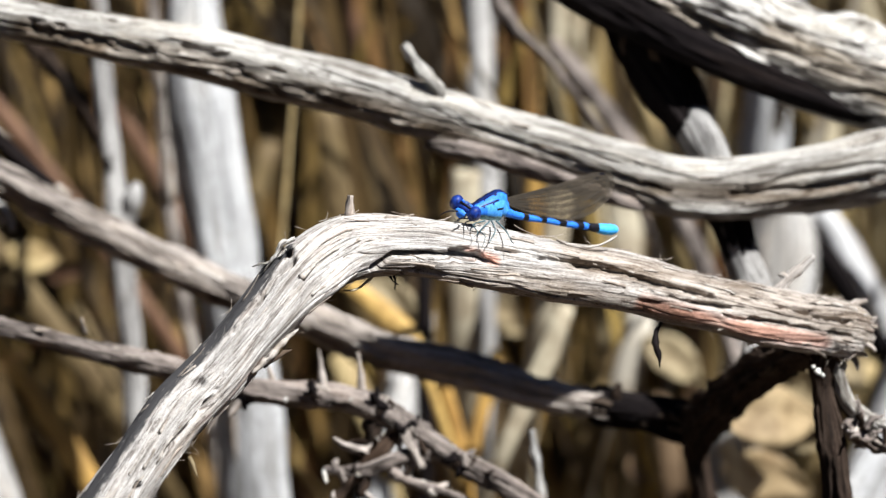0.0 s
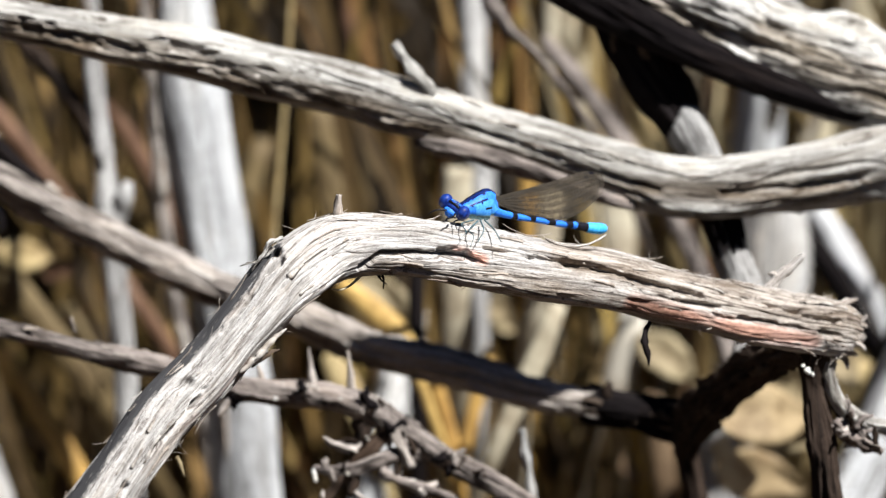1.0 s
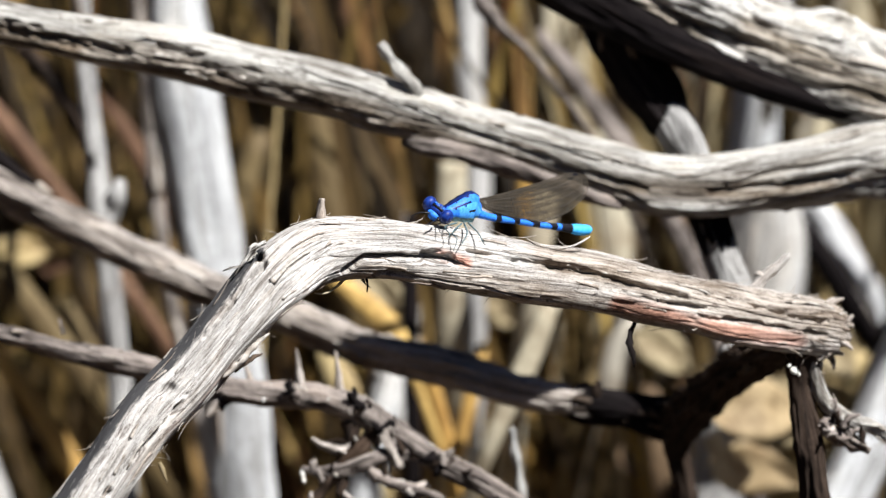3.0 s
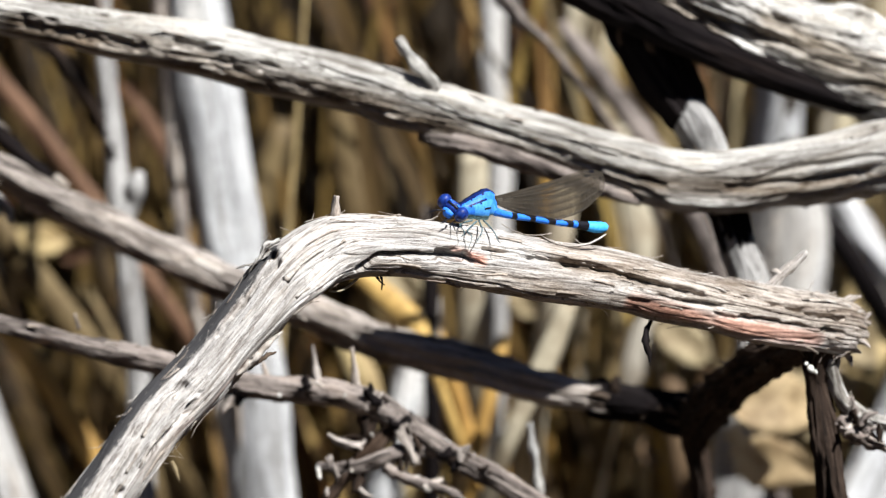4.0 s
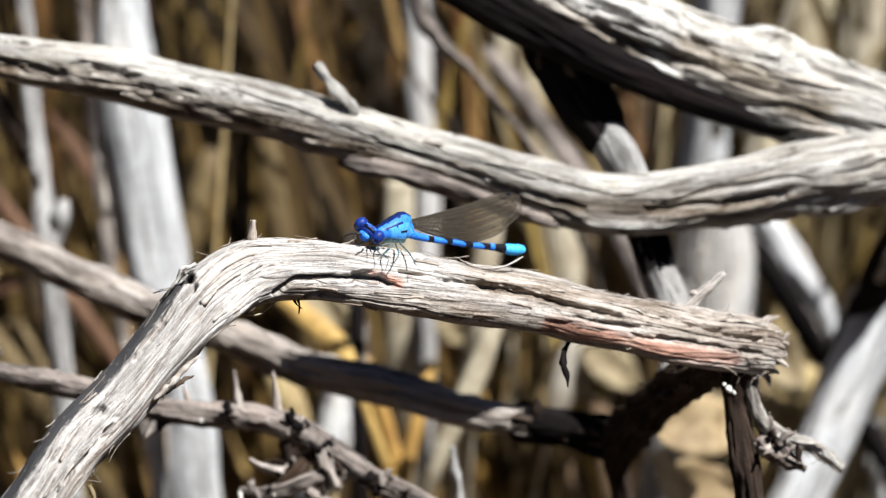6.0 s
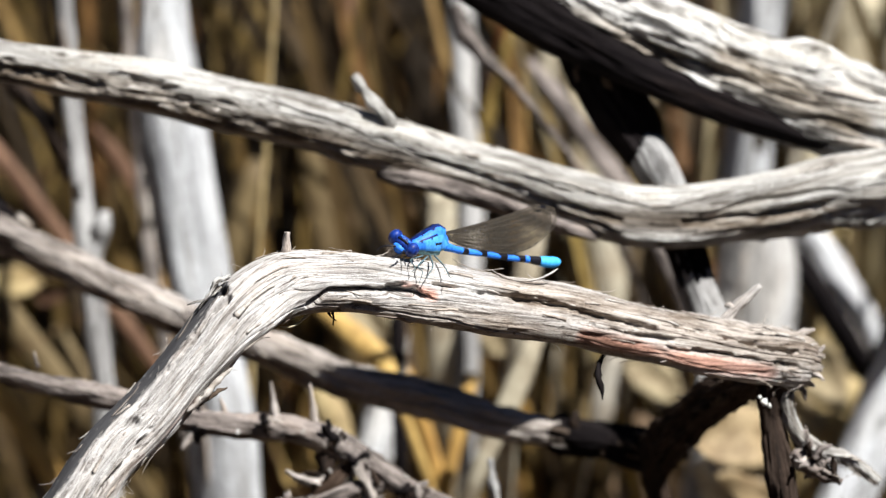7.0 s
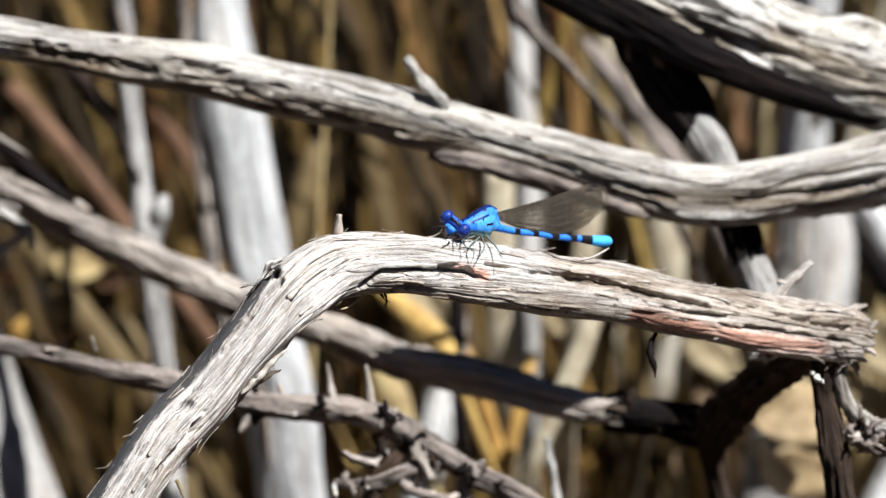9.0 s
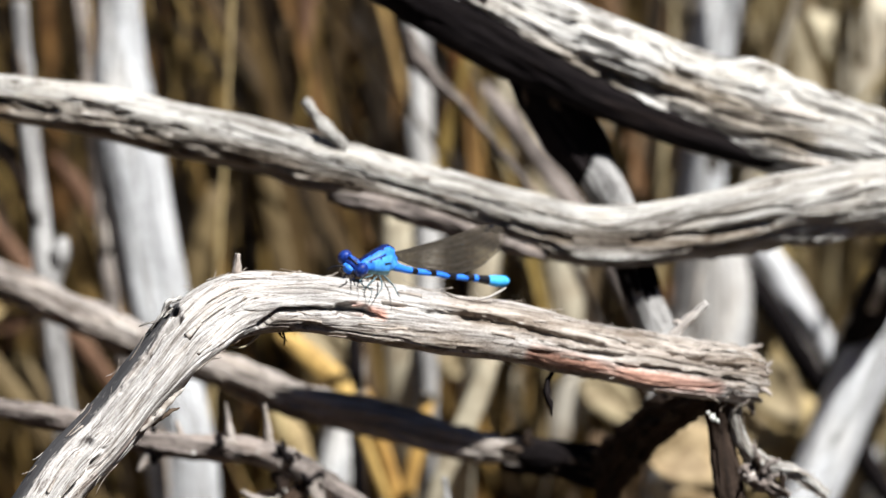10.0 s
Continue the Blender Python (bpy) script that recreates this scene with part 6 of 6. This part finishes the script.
    for sgn in (-1, 1):
        a = np.array((0.0123, 0.0127, 0.3508))
        w = np.array((0.78, 0.52, 0.0)) * 0.0006 + U * 0.0002 * sgn
        mesh = sliver("clasper", [(*a, 0.00022), (*(a + w * 0.6), 0.00018), (*(a + w), 0.00006)], CYAN, None, 6, 0.0002, 0.0)
        mesh.data.transform(Matrix.Translation(-Vector(seat)))
        mesh.parent = top

    # head, on its own pivot at the neck
    neck = np.array((-0.0139, -0.0040, 0.3599))
    L = np.array((-0.0130, -0.0067, 0.3598)) - np.array((-0.0165, -0.0044, 0.3619))
    L /= np.linalg.norm(L)
    F = -0.62 * R + 0.78 * B - 0.25 * U
    F -= L * (F @ L)
    F /= np.linalg.norm(F)
    T = np.cross(F, L)
    if T @ U < 0:
        T = -T
    mid = 0.5 * (np.array((-0.0130, -0.0063, 0.3598)) + np.array((-0.0166, -0.0040, 0.3617)))
    head = ellipsoid("head", mid - F * 0.0001, (L * 0.0021, F * 0.00125, T * 0.00112), NAVY, top, neck, "dark blue head", 28, 16)
    head.location = neck - seat
    for sgn in (-1, 1):
        c = mid + L * sgn * 0.0020
        eye = ellipsoid("eye", c, (L * 0.00115, F * 0.00142, T * 0.00140), EYE, head, neck, "glossy dark blue compound eye", 28, 18)
        spot = c + T * 0.0011 - L * sgn * 0.0011 + F * 0.0002
        ellipsoid("eye_spot", spot, (L * 0.00028, F * 0.0002, T * 0.00018), AZURE, head, neck, "", 12, 8)
    ellipsoid("head_band", mid + T * 0.00085 + F * 0.0006, (L * 0.0013, F * 0.00022, T * 0.00028), BLACK, head, neck, "black band between the eyes", 20, 10)
    ellipsoid("face", mid + F * 0.00105 - T * 0.0006, (L * 0.00125, F * 0.0008, T * 0.00068), AZURE, head, neck, "blue face", 20, 12)
    ellipsoid("upper_lip", mid + F * 0.0011 - T * 0.00125, (L * 0.00085, F * 0.0005, T * 0.00042), AZURE, head, neck, "", 16, 10)
    ellipsoid("jaw", mid + F * 0.0005 - T * 0.00165, (L * 0.0007, F * 0.0005, T * 0.0004), BLACK, head, neck, "black jaw", 16, 10)
    for sgn in (-1, 0, 1):
        ellipsoid("ocellus", mid + T * 0.00112 + L * sgn * 0.00045 + F * (0.0002 - 0.0002 * abs(sgn)), (L * 0.00014, F * 0.00014, T * 0.0001), TEAL, head, neck, "", 10, 6)
    for pts in ([(-0.0161, -0.0063, 0.3606), (-0.0176, -0.0065, 0.3608), (-0.0187, -0.0067, 0.3606), (-0.0196, -0.0068, 0.3600)],
                [(-0.0147, -0.0077, 0.3604), (-0.0151, -0.0089, 0.3601), (-0.0157, -0.0097, 0.3602), (-0.0162, -0.0104, 0.3600)]):
        an = sliver("antenna", [(*p, r) for p, r in zip(pts, (0.00016, 0.00014, 0.00012, 0.00005))], BLACK, None, 6, 0.0002, 0.1)
        an.data.transform(Matrix.Translation(-Vector(neck)))
        an.parent = head

    # six legs, each thigh, shin and foot in one bent piece
    legs = (
        ([(-0.0126, -0.0046, 0.3585), (-0.0148, -0.0060, 0.3584), (-0.0145, -0.0070, 0.3576), (-0.0143, -0.0072, 0.3572)], BLACK),
        ([(-0.0130, -0.0033, 0.3580), (-0.0157, -0.0040, 0.3584), (-0.0164, -0.0046, 0.3580), (-0.0169, -0.0042, 0.3578)], BLACK),
        ([(-0.0106, -0.0041, 0.3579), (-0.0122, -0.0068, 0.3571), (-0.0114, -0.0078, 0.3563), (-0.0120, -0.0086, 0.3544)], LEG),
        ([(-0.0114, -0.0045, 0.3582), (-0.0135, -0.0064, 0.3581), (-0.0127, -0.0076, 0.3571), (-0.0134, -0.0078, 0.3562)], LEG),
        ([(-0.0094, -0.0033, 0.3578), (-0.0076, -0.0053, 0.3565), (-0.0067, -0.0065, 0.3551), (-0.0063, -0.0066, 0.3547)], LEG),
        ([(-0.0102, -0.0039, 0.3580), (-0.0096, -0.0066, 0.3571), (-0.0104, -0.0079, 0.3558), (-0.0106, -0.0081, 0.3553)], LEG))
    for pts, m in legs:
        leg = sliver("leg", [(*(np.array(p) - BACK * k), r) for p, k, r in zip(pts, (0.0, 0.35, 0.75, 1.0), (0.00017, 0.00012, 0.00008, 0.00005))], m, None, 7, 0.0002, 0.15)
        leg.data.transform(Matrix.Translation(-Vector(seat)))
        leg.parent = top
        k = np.array(pts[1:3]) - BACK * np.array(((0.35,), (0.75,)))
        for q in np.linspace(0.15, 0.95, 6):
            a = k[0] * (1 - q) + k[1] * q
            out = (R * (0.6 if q * 12 % 2 > 1 else -0.6) - U * 0.5) * 0.0004
            sp = sliver("bristle", [(*a, 0.00004), (*(a + out * 0.5), 0.00003), (*(a + out), 0.00001)], BLACK, None, 4, 0.0005, 0.0)
            sp.data.transform(Matrix.Translation(-Vector(seat)))
            sp.parent = leg

    # four wings folded together over the back
    tip, base = np.array((0.0110, 0.0154, 0.3616)), np.array((-0.0086, 0.0006, 0.3605))
    along = tip - base
    span = np.linalg.norm(along)
    along /= span
    down = -U - along * (-U @ along)
    down /= np.linalg.norm(down)
    face = np.cross(along, down)

    def chord(t):
        """Where front and rear edges lie below the front line, at t of the span."""
        w = 0.0060 * min(1.0, max(0.0, (t - 0.03) / 0.5)) ** 0.75
        if t > 0.72:
            w *= math.sqrt(max(0.0, 1 - ((t - 0.72) / 0.28) ** 2)) ** 0.9
        front = 0.0004 * math.sin(t * math.pi) + (0.0016 * ((t - 0.85) / 0.15) ** 2 if t > 0.85 else 0)
        return front, front + w + 0.0005

    for k, (off, drop, scale) in enumerate(((0.0006, 0.0000, 1.0), (-0.0006, 0.0000, 1.0), (0.0003, 0.0006, 0.96), (-0.0003, 0.0006, 0.96))):
        def at_wing(t, b):
            f, e = chord(t)
            rip = 0.00012 * math.sin(b * 22) * math.sin(math.pi * t)
            return base + along * span * scale * t + down * (f + (e - f) * b + drop * t) + face * (off * (0.4 + t) + rip)
        nt_, nb = 48, 9
        ts = np.linspace(0.0, 0.998, nt_)
        bs = np.linspace(0, 1, nb)
        vs = [at_wing(t, b) for t in ts for b in bs]
        fs = [(i * nb + j, i * nb + j + 1, (i + 1) * nb + j + 1, (i + 1) * nb + j) for i in range(nt_ - 1) for j in range(nb - 1)]
        wing = mesh_object("wing", vs, fs, MEMBRANE, top, "clear smoky wing with fine dark veins", seat)
        vv, ff = [], []

        def vein(p, q, w):
            d = q - p
            d = d / max(1e-9, np.linalg.norm(d))
            n = np.cross(face, d) * w
            o = face * 0.00002
            i = len(vv)
            vv.extend([p + n, p - n, q - n, q + n])
            vv.extend([p + o, q + o])
            ff.extend([(i, i + 4, i + 5, i + 3), (i + 4, i + 1, i + 2, i + 5)])
        lines = (0.0, 0.10, 0.22, 0.40, 0.58, 0.78, 1.0)
        for n_, b in enumerate(lines):
            for i in range(nt_ - 1):
                vein(at_wing(ts[i], b), at_wing(ts[i + 1], b), 0.00008 if n_ in (0, 1) else 0.00006)
        rng = np.random.default_rng(60 + k)
        for lo, hi in zip(lines[:-1], lines[1:]):
            for t in np.arange(0.12 + 0.02 * rng.random(), 0.97, 0.026):
                t = t + rng.uniform(-0.006, 0.006)
                vein(at_wing(t, lo), at_wing(t + 0.004, hi), 0.00004 + 0.00005 * max(0.0, 0.45 - t))
        mesh_object("vein_net", vv, ff, VEIN, wing, "fine dark net of wing veins", seat, smooth=False)
        st = [at_wing(t, b) + face * 0.00003 * (1 if off > 0 else -1) for t in np.linspace(0.885, 0.925, 4) for b in (0.0, 0.05, 0.10)]
        mesh_object("wing_spot", st, [(i * 3 + j, i * 3 + j + 1, i * 3 + j + 4, i * 3 + j + 3) for i in range(3) for j in range(2)], BLACK, wing, "small black spot near the wing tip", seat)
    return head, neck - seat, F


HEAD, NECK, FACING = build_damselfly()


# ---- what moves: the head rolls a little about the neck in the first seconds ----
def motions():
    rows = []
    for t, roll in ((0.0, 6.0), (0.5, 5.0), (1.0, 3.0), (1.5, 1.5), (2.5, 0.0), (4.5, 0.0), (6.5, 0.0), (8.0, -2.0), (10.0, 0.0)):
        turn = Matrix.Rotation(radians(roll), 4, Vector(FACING))
        rows.append((t, Matrix.Translation(Vector(NECK)) @ turn))
    walk(HEAD, rows)


motions()
